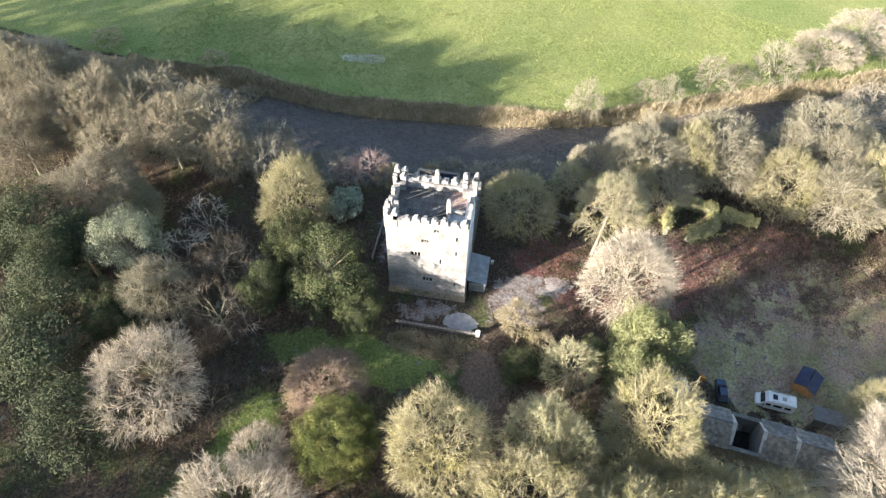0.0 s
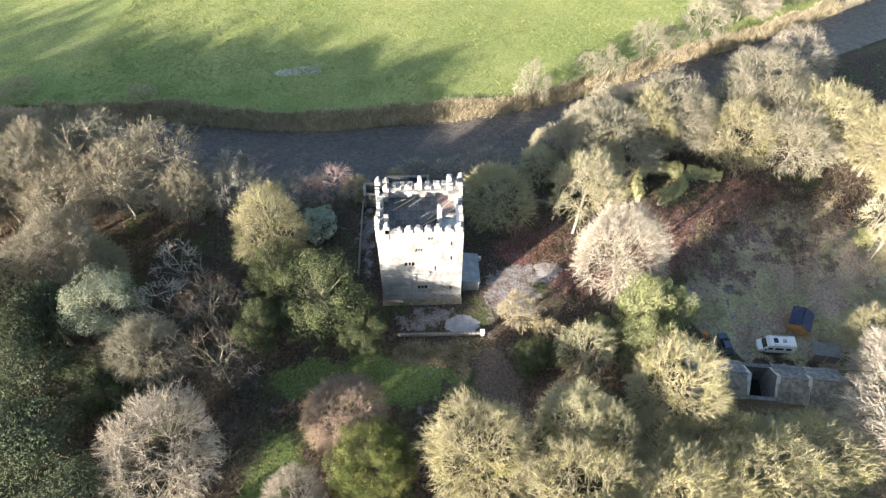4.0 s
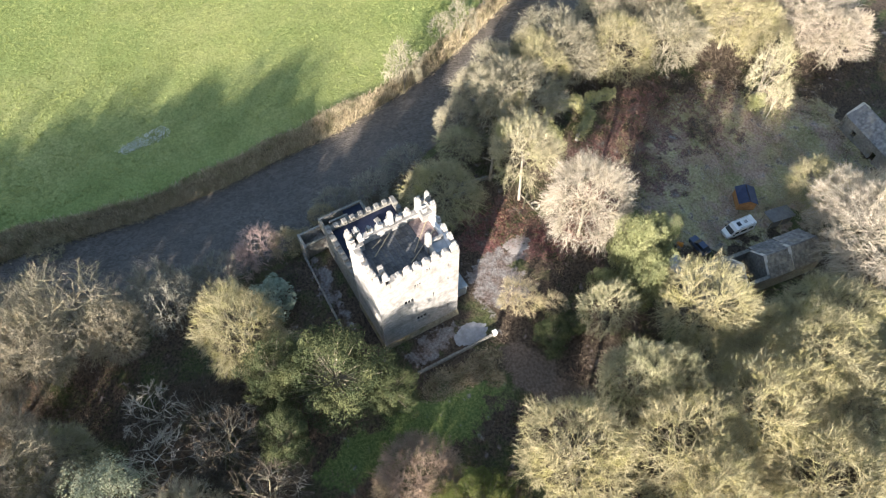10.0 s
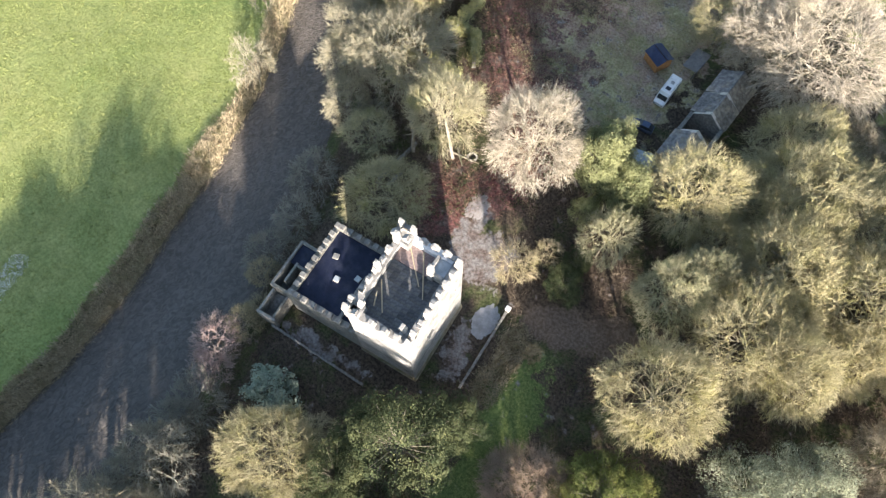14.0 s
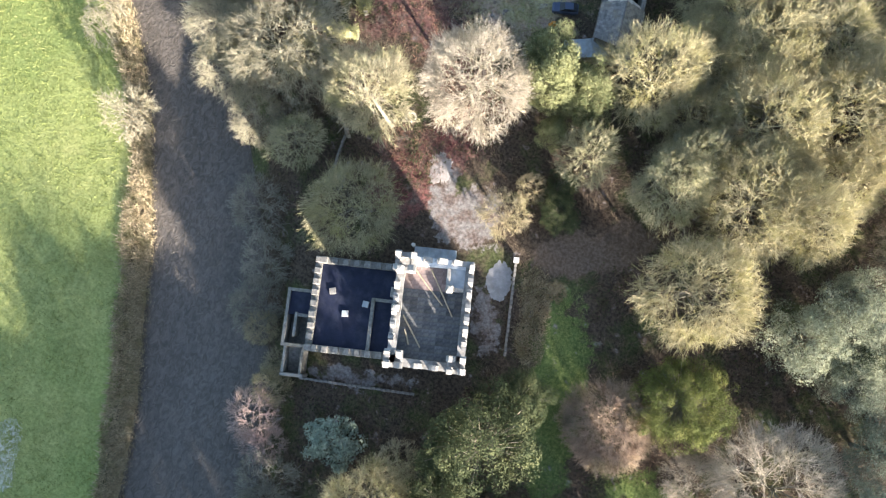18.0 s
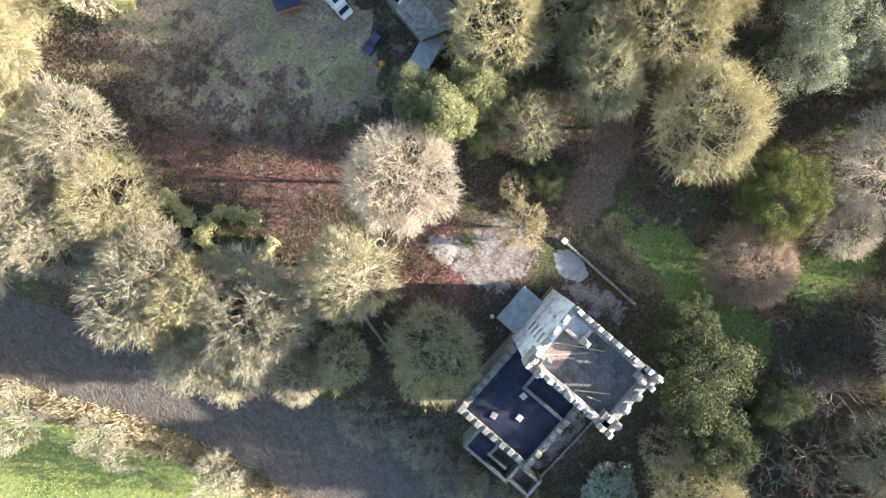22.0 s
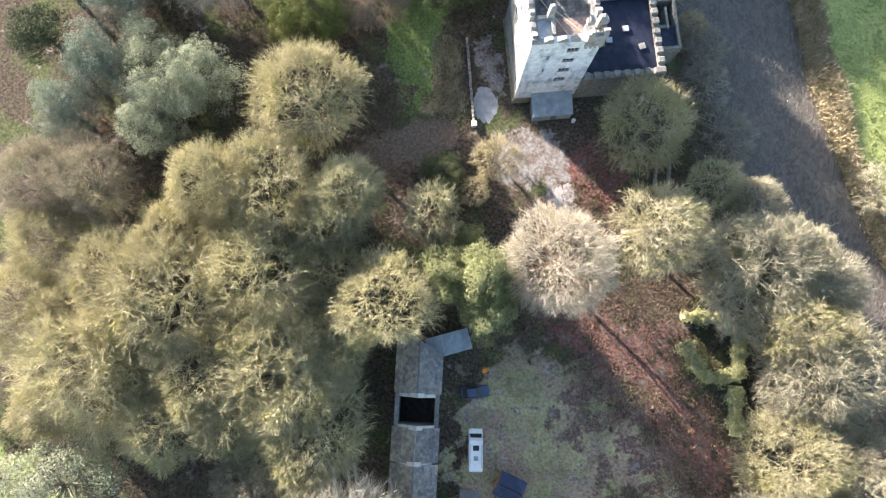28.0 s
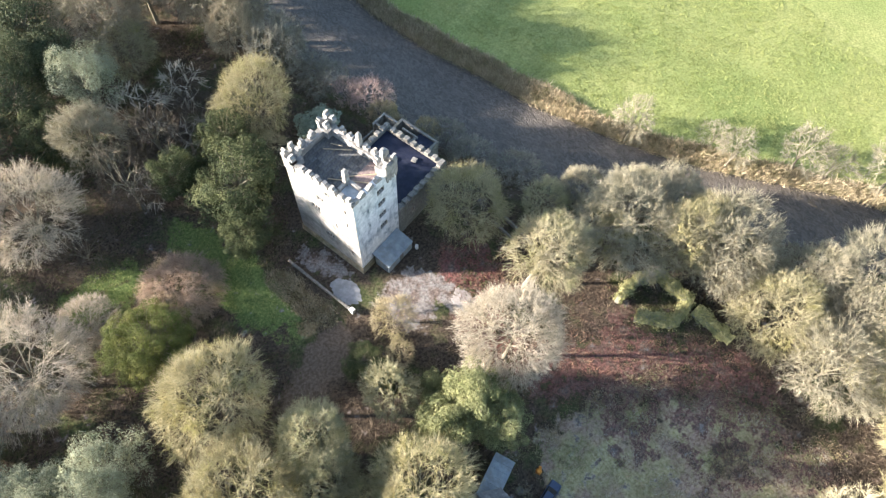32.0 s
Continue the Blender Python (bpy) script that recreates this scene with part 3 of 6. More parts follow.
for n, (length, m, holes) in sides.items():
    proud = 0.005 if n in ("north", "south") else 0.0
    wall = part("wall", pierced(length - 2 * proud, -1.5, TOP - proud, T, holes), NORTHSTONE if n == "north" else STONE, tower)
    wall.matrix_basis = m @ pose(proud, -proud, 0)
    for k, (x0, x1, z0, z1) in enumerate(holes):
        if x1 - x0 > 0.5:
            mullioned(tower, x1 - x0 - 0.26, z1 - z0 - 0.36, 3 if x1 - x0 > 1.2 else 2, m @ pose((x0 + x1) / 2, 0.12, z0 + 0.16), n == "east" and z0 in (11.0, 4.3))
        else:
            slit = part("window", boxed(x0, x1, 0.5, 0.54, z0, z1), GLASSDARK, tower, "narrow dark arrow slit")
            slit.matrix_basis = m
    bm = bmesh.new()
    prof = [(-0.2, -1.5), (-0.2, 0.2), (-0.003, 1.5), (0.05, 1.5), (0.05, -1.5)]
    rings = [[bm.verts.new((x, y, z)) for y, z in prof] for x in (-0.19, length + 0.19)]
    for i in range(5):
        j = (i + 1) % 5
        bm.faces.new((rings[0][i], rings[0][j], rings[1][j], rings[1][i]))
    bm.faces.new(rings[0][::-1])
    bm.faces.new(rings[1])
    pl = part("plinth", bm, PLINTH, tower, "dark mossy battered plinth")
    pl.matrix_basis = m

# roof deck inside the parapet, laid with slabs
ROOF = 18.5
part("roof", boxed(TX0 + T - 0.1, TX1 - T + 0.1, TY0 + T - 0.1, TY1 - T + 0.1, ROOF - 0.5, ROOF), SLAB, tower, "flat dark slab roof")
rng = random.Random(4)
slab_me = {}
for mat_, tag in ((SLAB, "s"), (PINKSLAB, "p")):
    bm = boxed(-0.44, 0.44, -0.44, 0.44, 0, 0.07, bevel=0.02)
    me = bpy.data.meshes.new("slab")
    bm.to_mesh(me)
    bm.free()
    me.materials.append(mat_)
    slab_me[tag] = me
for i in range(8):
    for j in range(12):
        x, y = TX0 + T + 0.45 + i * 0.885, TY0 + T + 0.45 + j * 0.915
        if x > 1.0 and y > 2.6:
            continue
        pink = y > 2.2
        s = part_of("slab", slab_me["p" if pink else "s"], SLAB, tower)
        s.matrix_basis = pose(x, y, ROOF + (0.28 if pink else 0.002) + rng.uniform(0, 0.02), rng.uniform(-1, 1), rng.uniform(-1, 1), 0) @ Matrix.Diagonal((1, 1.03, 1, 1))
part("roof_step", boxed(TX0 + T, 1.0, 2.28, TY1 - T, ROOF - 0.1, ROOF + 0.275), PINKSLAB, tower, "raised red-brown part of the roof")
for k, (a, b) in enumerate((((-3.4, 4.9), (0.6, 0.6)), ((-1.2, 4.8), (1.9, -0.6)), ((-3.9, -1.0), (-1.5, -4.6)), ((-3.5, -2.6), (-2.9, -4.4)))):
    bm = rodded((*a, ROOF + 0.42), (*b, ROOF + 0.2), 0.11, 0.09, sides=5)
    part("timber", bm, TIMBER, tower, "fallen bleached timber")

# battlements
MER = [stepped_merlon(1.2, 0.6, 1.25, 20 + k) for k in range(9)]
for me in MER:
    me.materials.append(STONE)


def merlons(wall_pose, start, stop, gap, seed, parent, z, inset=0.3, scale=(1, 1, 1)):
    r = random.Random(seed)
    n = max(1, round((stop - start) / gap))
    for k in range(n):
        ob = part_of("merlon", r.choice(MER), STONE, parent)
        ob.matrix_basis = wall_pose @ pose(start + (k + 0.5) * (stop - start) / n, inset, z - 0.02, 0, 0, r.uniform(-2, 2)) @ Matrix.Diagonal((scale[0] * r.uniform(0.92, 1.06), scale[1], scale[2] * r.uniform(0.72, 1.12), 1))


merlons(sides["east"][1], 2.6, 9.9, 1.55, 1, tower, TOP)
merlons(sides["north"][1], 3.0, 6.4, 1.7, 2, tower, TOP)
merlons(sides["west"][1], 2.8, 10.4, 1.6, 3, tower, TOP, scale=(0.85, 1, 1.0))
merlons(sides["south"][1], 2.6, 6.6, 1.6, 4, tower, TOP, scale=(0.9, 1, 1.0))
for x, y, z, w, h in ((-4.75, -0.3, TOP, 0.8, 2.5), (1.25, 2.5, ROOF, 0.85, 4.2), (-4.75, 4.2, TOP, 0.9, 2.6)):
    bm = boxed(x - w / 2, x + w / 2, y - w / 2, y + w / 2, z - 0.02, z + h, bevel=0.07, taper=0.05)
    stack = part("chimney", bm, STONE, tower, "tall stone stack above the parapet")
    part("cap", boxed(x - w * 0.36, x + w * 0.36, y - w * 0.36, y + w * 0.36, z + h - 0.03, z + h + 0.35, bevel=0.06, taper=0.08), STONE, stack)


def turret(x0, x1, y0, y1, z0, z1, label, seed, open_to=()):
    """A hollow corner turret on corbels, with its own merlons."""
    t = part("turret", boxed(x0, x1, y0, y1, z0 - 0.4, z0, taper=-0.0), STONE, tower, label)
    part("turret_floor", boxed(x0 + 0.5, x1 - 0.5, y0 + 0.5, y1 - 0.5, z0, z1 - 1.0), STONE, t)
    w = 0.55
    runs = {"s": (x0, x1, y0, y0 + w), "n": (x0, x1, y1 - w, y1), "w": (x0, x0 + w, y0 + w, y1 - w), "e": (x1 - w, x1, y0 + w, y1 - w)}
    r = random.Random(seed)
    for k, (a, b, c, d) in runs.items():
        low = 0.9 if k in open_to else 0.0
        part("turret_wall", boxed(a, b, c, d, z0, z1 - low), STONE, t)
    for cx, cy in ((x0 + 0.35, y0 + 0.35), (x1 - 0.35, y0 + 0.35), (x0 + 0.35, y1 - 0.35), (x1 - 0.35, y1 - 0.35)):
        ob = part_of("merlon", r.choice(MER), STONE, t)
        ob.matrix_basis = pose(cx, cy, z1 - 0.02, 0, 0, r.choice((0, 90))) @ Matrix.Diagonal((0.72, 1.15, r.uniform(0.85, 1.2), 1))
    for k in range(4):
        f = (k + 0.5) / 4
        for bx in ((x0 + (x1 - x0) * f, y0 + 0.18), (x0 + (x1 - x0) * f, y1 - 0.18)):
            part("corbel", boxed(bx[0] - 0.13, bx[0] + 0.13, bx[1] - 0.17, bx[1] + 0.17, z0 - 0.95, z0 - 0.38, taper=-0.02), STONE, t)


turret(1.9, 4.0, -7.12, -5.1, 18.6, 20.8, "south-east corner turret of pale stone", 5, ("w", "n"))
turret(-5.4, -3.3, -7.15, -5.2, 18.9, 20.9, "south-west corner turret of pale stone", 6, ("e", "n"))
turret(-5.4, -3.0, 4.0, 6.2, 18.9, 21.4, "north-west corner turret of pale stone", 7, ("e", "s"))
# caphouse over the stair
cap = part("caphouse", boxed(1.2, 3.9 - T, 2.8, 6.0 - T, ROOF, ROOF + 1.2), PALEROOF, tower, "pale flat lead roof of the stair head")
part("caphouse_wall", boxed(0.75, 1.2, 2.35, 6.0 - T, ROOF, 20.4, bevel=0.05), STONE, cap)
part("caphouse_wall", boxed(1.2, 3.9 - T, 2.35, 2.8, ROOF, 20.4, bevel=0.05), STONE, cap)
merlons(sides["east"][1], 10.1, 12.9, 1.5, 8, tower, TOP, scale=(0.95, 1, 1.1))
merlons(sides["north"][1], 0.1, 2.8, 1.4, 9, tower, TOP, scale=(0.95, 1, 0.9))

# low hall range on the river side
hall = thing("hall_range", CASTLE, "low stone hall range with a blue-black felt roof and worn battlements", "castle")
HX0, HX1, HY0, HY1, HT = -17.5, TX0, -6.9, 6.1, 6.7
for length, m, holes in ((HX1 - HX0, pose(HX1, HY1, 0, 0, 0, 180), [(3.2, 4.1, 2.6, 4.0), (7.6, 8.5, 2.6, 4.0)]), (HY1 - HY0, pose(HX0, HY1, 0, 0, 0, 270), []),
                         (HX1 - HX0, pose(HX0, HY0, 0, 0, 0, 0), [(3.0, 3.8, 2.6, 4.0), (8.0, 8.8, 2.6, 4.0)])):
    proud = 0.0 if holes else 0.005
    w = part("wall", pierced(length - 2 * proud, -6.0, HT + 0.35 - proud, 0.95, holes), RUBBLE, hall)
    w.matrix_basis = m @ pose(proud, -proud, 0)
    for x0, x1, z0, z1 in holes:
        mullioned(hall, x1 - x0 - 0.26, z1 - z0 - 0.36, 2, m @ pose((x0 + x1) / 2, 0.12, z0 + 0.16))
part("roof", boxed(HX0 + 0.9, HX1 + 0.05, HY0 + 0.9, HY1 - 0.9, HT - 0.6, HT - 0.1), FELT, hall, "blue-black felt roof with pale stains")
part("cross_wall", boxed(-9.25, -8.75, HY0 + 0.95, 1.2, HT - 0.1, HT + 0.45, bevel=0.05), RUBBLE, hall)
part("cross_wall", boxed(-8.75, TX0, 0.75, 1.2, HT - 0.1, HT + 0.4, bevel=0.05), RUBBLE, hall)
part("buttress", boxed(-6.7, -5.25, 1.5, 2.9, HT - 0.1, HT + 1.6, bevel=0.08), RUBBLE, hall)
for cx, cy, a, lid_mat in ((-12.66, -1.34, 4, PALEROOF), (-14.75, 1.53, 12, RUBBLE), (-10.02, 0.22, -6, PALEROOF)):
    hatch = part("roof_hatch", boxed(-0.45, 0.45, -0.45, 0.45, HT - 0.1, HT + 0.12, bevel=0.03), RUBBLE, hall, "weathered square roof hatch")
    hatch.matrix_basis = pose(cx, cy, 0, 0, 0, a)
    h2 = part("lid", boxed(-0.42, 0.42, -0.42, 0.42, HT + 0.12, HT + 0.17, bevel=0.02), lid_mat, hatch)
HMER = []
for k in range(4):
    r = random.Random(60 + k)
    bm = boxed(-0.42 - r.uniform(0, 0.06), 0.42 + r.uniform(0, 0.06), -0.48, 0.48, 0, 0.5 + r.uniform(-0.08, 0.08), bevel=0.07, taper=0.04)
    me = bpy.data.meshes.new("merlon")
    bm.to_mesh(me)
    bm.free()
    me.materials.append(RUBBLE)
    HMER.append(me)
r = random.Random(77)
for n, x0, y0, x1, y1, a in ((8, HX1 - 0.7, HY1 - 0.48, HX0 + 1.2, HY1 - 0.48, 0), (9, HX0 + 0.48, HY1 - 0.5, HX0 + 0.48, HY0 + 0.5, 90), (8, HX0 + 1.3, HY0 + 0.48, HX1 - 0.7, HY0 + 0.48, 0)):
    for k in range(n):
        f = k / (n - 1)
        ob = part_of("merlon", r.choice(HMER), RUBBLE, hall)
        ob.matrix_basis = pose(x0 + (x1 - x0) * f, y0 + (y1 - y0) * f, HT + 0.33, 0, 0, a + r.uniform(-4, 4))

# small annex and steps towards the river
annex = thing("annex", CASTLE, "small stone annex at the hall's foot by the river", "outbuilding")
AX0, AX1, AY0, AY1, AT = -21.3, HX0 - 0.01, -6.6, 1.5, 4.6
for b in ((AX0, AX0 + 0.45, AY0, AY1), (AX0 + 0.45, AX1, AY1 - 0.45, AY1), (AX0 + 0.45, AX1, AY0, AY0 + 0.45)):
    part("wall", boxed(*b, -6.0, AT + 0.3, bevel=0.04), RUBBLE, annex)
part("roof", boxed(AX0 + 0.45, AX1, -2.2, AY1 - 0.45, AT - 0.4, AT - 0.05), FELT, annex, "blue-black felt roof")
part("floor", boxed(AX0 + 0.45, AX1, AY0 + 0.45, -2.2, 1.6, 2.0), RUBBLE, annex)
part("cross_wall", boxed(AX0 + 1.4, AX0 + 1.8, AY0 + 1.4, -1.8, 2.0, AT + 0.25, bevel=0.05), RUBBLE, annex)
part("cross_wall", boxed(AX0 + 1.8, AX1, -2.4, -1.95, 2.0, AT + 0.2, bevel=0.05), RUBBLE, annex)
steps = thing("water_steps", CASTLE, "narrow walled stone steps leading from the annex", "steps")
for b in ((-21.2, -20.8, -10.3, -6.65), (-18.7, -18.3, -10.3, -6.65), (-21.3, -18.0, -10.8, -10.35)):
    part("wall", boxed(*b, -6.0, 3.2, bevel=0.05), RUBBLE, steps, "pale-topped narrow wall")
for k in range(8):
    part("step", boxed(-20.75, -18.75, -10.3 + k * 0.45, -9.86 + k * 0.45, -5.0, 0.4 + k * 0.18, bevel=0.02), RUBBLE, steps)

# tin lean-to against the north wall
lean = thing("lean_to", CASTLE, "lean-to shed with a grey-blue tin roof against the tower", "shed")
LX0, LX1, LY0, LY1 = -4.4, 1.4, 6.05, 9.3
for k in range(6):
    x = LX0 - 0.15 + k * (LX1 - LX0 + 0.3) / 6
    w = (LX1 - LX0 + 0.3) / 6
    bm = bmesh.new()
    n = 13
    top = []
    for y, z in ((LY0 + 0.02, 3.1), (LY1 + 0.2, 2.35)):
        top.append([bm.verts.new((x + w * i / (n - 1), y, z + 0.03 * (i % 2) + 0.012 * (k % 2))) for i in range(n)])
    low = [[bm.verts.new(v.co - Vector((0, 0, 0.03))) for v in row] for row in top]
    for i in range(n - 1):
        bm.faces.new((top[0][i], top[1][i], top[1][i + 1], top[0][i + 1]))
        bm.faces.new((low[0][i + 1], low[1][i + 1], low[1][i], low[0][i]))
    part("roof_sheet", bm, TIN, lean)
part("wall", boxed(LX0, LX1, LY1 - 0.2, LY1, -0.3, 2.3), TIN, lean)
for x in (LX0, LX1 - 0.2):
    part("wall", boxed(x, x + 0.2, LY0 + 0.42, LY1 - 0.2, -0.3, 2.32), TIN, lean)
part("door", boxed(-2.2, -1.3, LY1 + 0.002, LY1 + 0.05, -0.1, 1.9), DARKSHEET, lean)
drum = thing("water_butt", CASTLE @ pose(-4.9, 9.9, 0), "small white plastic drum beside the lean-to", "drum")
bm = rodded((0, 0, -0.3), (0, 0, 0.85), 0.28, 0.28, sides=14)
part("body", bm, PLASTICWHITE, drum)
part("lid", rodded((0, 0, 0.852), (0, 0, 0.92), 0.3, 0.27, sides=14), PLASTICWHITE, drum)


# boundary walls
def stone_wall(a, b, h, thick, label, seed, material=RUBBLE):
    """A low wall of single stones, coursed from a to b."""
    a, b = Vector(a), Vector(b)
    d = b - a
    w = thing("boundary_wall", pose(a.x, a.y, 0, 0, 0, math.degrees(math.atan2(d.y, d.x))), label, "wall")
    r = random.Random(seed)
    length = d.length
    z0 = min(at_ground(*a), at_ground(*b), 0) - 0.6
    part("core", boxed(0.05, length - 0.05, -thick / 2 + 0.06, thick / 2 - 0.06, z0, h - 0.22), material, w)
    meshes = []
    for k in range(5):
        bm = boxed(-0.32, 0.32, -thick / 2, thick / 2, 0, 0.24, bevel=0.05, taper=r.uniform(0, 0.04))
        me = bpy.data.meshes.new("coping_stone")
        bm.to_mesh(me)
        bm.free()
        me.materials.append(material)
        meshes.append(me)
    n = int(length / 0.68)
    for k in range(n):
        s = part_of("coping_stone", r.choice(meshes), material, w)
        s.matrix_basis = pose((k + 0.5) * length / n, r.uniform(-0.03, 0.03), h - 0.24 + r.uniform(-0.03, 0.03), r.uniform(-3, 3), r.uniform(-3, 3), r.uniform(-4, 4))
    return w


stone_wall((3.65, -1.9), (7.05, -15.1), 0.75, 0.42, "low mossy stone boundary wall beside the yard", 3)
stone_wall((-19.2, -28.9), (-2.9, -24.9), 0.7, 0.40, "low stone garden wall south of the hall", 4)
post = thing("gate_pillar", pose(3.56, -1.54, 0, 0, 0, 15), "square white-topped gate pillar at the wall's end", "pillar")
part("shaft", boxed(-0.32, 0.32, -0.32, 0.32, -0.4, 1.05, bevel=0.03), OLDRENDER, post)
part("cap", boxed(-0.42, 0.42, -0.42, 0.42, 1.052, 1.22, bevel=0.04, taper=0.05), PLASTICWHITE, post, "white painted cap")

# ---- farmyard ----
def roof_slope(parent, material, length, run, rise, m, seed, rows=9, skew=0.0):
    """One slope of slate courses from the eave (y = 0) up to the ridge, along +x; skew: how far its start moves by the ridge."""
    r = random.Random(seed)
    slope = math.hypot(run, rise)
    m = m @ pose(0, 0, 0, math.degrees(math.atan2(rise, run)), 0, 0)
    bm = bmesh.new()
    pts = [(0, 0), (length, 0), (length, slope), (skew, slope)]
    top, low = [bm.verts.new((x, y, 0)) for x, y in pts], [bm.verts.new((x, y, -0.09)) for x, y in pts]
    bm.faces.new(top)
    bm.faces.new(low[::-1])
    for i in range(4):
        j = (i + 1) % 4
        bm.faces.new((top[j], top[i], low[i], low[j]))
    part("roof", bm, material, parent).matrix_basis = m
    depth = slope / rows
    v, f = [], []
    for j in range(rows):
        start = skew * (j + 0.5) / rows
        n = int((length - start) / 0.45)
        for i in range(n):
            if r.random() < 0.03:
                continue
            w = (length - start) / n
            x0 = start + i * w + 0.01 + (j % 2) * 0.1
            x1 = min(x0 + w - 0.02, length)
            lift = r.uniform(0.0, 0.03)
            o = len(v)
            y0, y1 = j * depth - 0.06, (j + 1) * depth
            v += [(x0, y0, 0.03 + lift), (x1, y0, 0.03 + lift), (x1, y1, 0.012), (x0, y1, 0.012), (x0, y0, 0.002), (x1, y0, 0.002)]
            f += [(o, o + 1, o + 2, o + 3), (o + 4, o + 5, o + 1, o)]
    ob = part_of("slating", raw("slating", v, f, material), material, parent)
    ob["kind"] = "stuff"
    ob.matrix_basis = m


def gable(bm, x, thick, half, eave, ridge, z0):
    """A gable wall across the building at x."""
    prof = [(-half, z0), (half, z0), (half, eave), (0, ridge), (-half, eave)]
    a = [bm.verts.new((x, y, z)) for y, z in prof]
    b = [bm.verts.new((x + thick, y, z)) for y, z in prof]
    bm.faces.new(a[::-1])
    bm.faces.new(b)
    for i in range(5):
        bm.faces.new((a[i], a[(i + 1) % 5], b[(i + 1) % 5], b[i]))


BARN = pose(5.3, 33.4, 0, 0, 0, 97.3)      # its long axis runs along local +x
barn = thing("stone_barn", BARN, "long half-ruined stone barn with weathered slate roofs and one roofless bay", "barn")
HALF, EAVE, RIDGE = 3.05, 4.2, 6.2
BL = 20.6
HOLES = [(2.0, 3.0, 1.0, 2.2), (7.2, 8.4, 0.0, 2.1), (12.0, 13.0, 1.0, 2.2), (16.5, 18.0, 0.0, 2.3)]
part("wall", pierced(BL - 0.1, -0.5, EAVE, 0.6, HOLES), RUBBLE, barn).matrix_basis = pose(0.1, HALF - 0.6, 0)
part("wall", pierced(BL + 3.0, -0.5, EAVE, 0.6, []), RUBBLE, barn).matrix_basis = pose(-3.0, -HALF, 0)
for x in (5.6, 9.9, 14.6, BL - 0.6):
    bm = bmesh.new()
    gable(bm, x, 0.5, HALF - (0.0 if x > 20 else 0.61), EAVE + 0.12, RIDGE + 0.22, -0.5)
    part("gable", bm, RUBBLE, barn, "rubble gable wall")
    if x < 20:
        for s in (-1, 1):
            cope = part("coping", boxed(-0.05, 0.55, -0.02, math.hypot(HALF - 0.6, RIDGE - EAVE + 0.1), 0, 0.09, bevel=0.02), OLDRENDER, barn, "pale weathered coping")
            cope.matrix_basis = pose(x, s * (HALF - 0.6), EAVE + 0.13, 0, 0, 0) @ (pose(0, 0, 0, math.degrees(math.atan2(RIDGE - EAVE + 0.1, HALF - 0.61))) if s < 0 else pose(0.5, 0, 0, 0, 0, 180) @ pose(0, 0, 0, math.degrees(math.atan2(RIDGE - EAVE + 0.1, HALF - 0.61))))
bm = bmesh.new()
prof = [(0.1, HALF - 0.02, -0.5), (-3.0, -HALF + 0.02, -0.5), (-3.0, -HALF + 0.02, EAVE), (-1.5, 0, RIDGE), (0.1, HALF - 0.02, EAVE)]
near, off = [bm.verts.new(q) for q in prof], [bm.verts.new((q[0] + 0.55, q[1] * 0.99, q[2] - 0.02)) for q in prof]
bm.faces.new(near)
bm.faces.new(off[::-1])
for i in range(5):
    bm.faces.new((near[(i + 1) % 5], near[i], off[i], off[(i + 1) % 5]))
part("gable", bm, RUBBLE, barn, "slanting end wall")
RUN, RISE = HALF + 0.15, RIDGE - EAVE + 0.1
for x0, x1, s in ((10.2, 14.8, 2), (15.0, BL - 0.2, 3)):
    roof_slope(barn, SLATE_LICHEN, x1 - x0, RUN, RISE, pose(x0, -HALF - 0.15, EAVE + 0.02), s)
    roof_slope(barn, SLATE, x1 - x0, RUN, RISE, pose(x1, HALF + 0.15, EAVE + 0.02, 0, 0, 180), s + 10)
    part("ridge", rodded((x0, 0, RIDGE + 0.12), (x1, 0, RIDGE + 0.12), 0.13, sides=6), SLATE, barn)
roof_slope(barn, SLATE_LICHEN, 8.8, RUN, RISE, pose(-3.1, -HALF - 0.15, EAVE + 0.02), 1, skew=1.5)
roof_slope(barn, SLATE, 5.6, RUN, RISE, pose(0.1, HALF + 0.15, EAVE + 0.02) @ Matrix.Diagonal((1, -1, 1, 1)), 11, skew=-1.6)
part("ridge", rodded((-1.5, 0, RIDGE + 0.12), (5.7, 0, RIDGE + 0.12), 0.13, sides=6), SLATE, barn)
# near-black colour stands in for the shade down inside the roofless bay
part("floor", boxed(6.1, 9.9, -HALF + 0.6, HALF - 0.6, -0.2, 0.05), SHADEFLOOR, barn, "floor coloured near-black for the shade inside the roofless bay")
shedroof = thing("end_outbuilding", pose(4.9, 31.7, 0, 0, 0, 205.5), "low outbuilding with a blue-grey roof at the barn's end", "outbuilding")
part("wall", pierced(5.9, -0.4, 2.7, 0.4, [(2.4, 3.4, -0.2, 1.9)]), RUBBLE, shedroof).matrix_basis = pose(6.0, -2.55, 0, 0, 0, 0) @ pose(-5.9, 0, 0)
part("wall", boxed(0.1, 6.0, -0.4, 0.0, -0.4, 2.9), RUBBLE, shedroof)
for x in (0.1, 5.6):
    part("wall", boxed(x, x + 0.4, -2.15, -0.4, -0.4, 2.75), RUBBLE, shedroof)
for k in range(6):
    rs = part("roof_sheet", boxed(k * 1.04 - 0.05, k * 1.04 + 0.97, -2.85, 0.15, 0, 0.05), TIN, shedroof)
    rs.matrix_basis = pose(0, 0, 3.0 + 0.008 * (k % 2), 4, 0, 0)

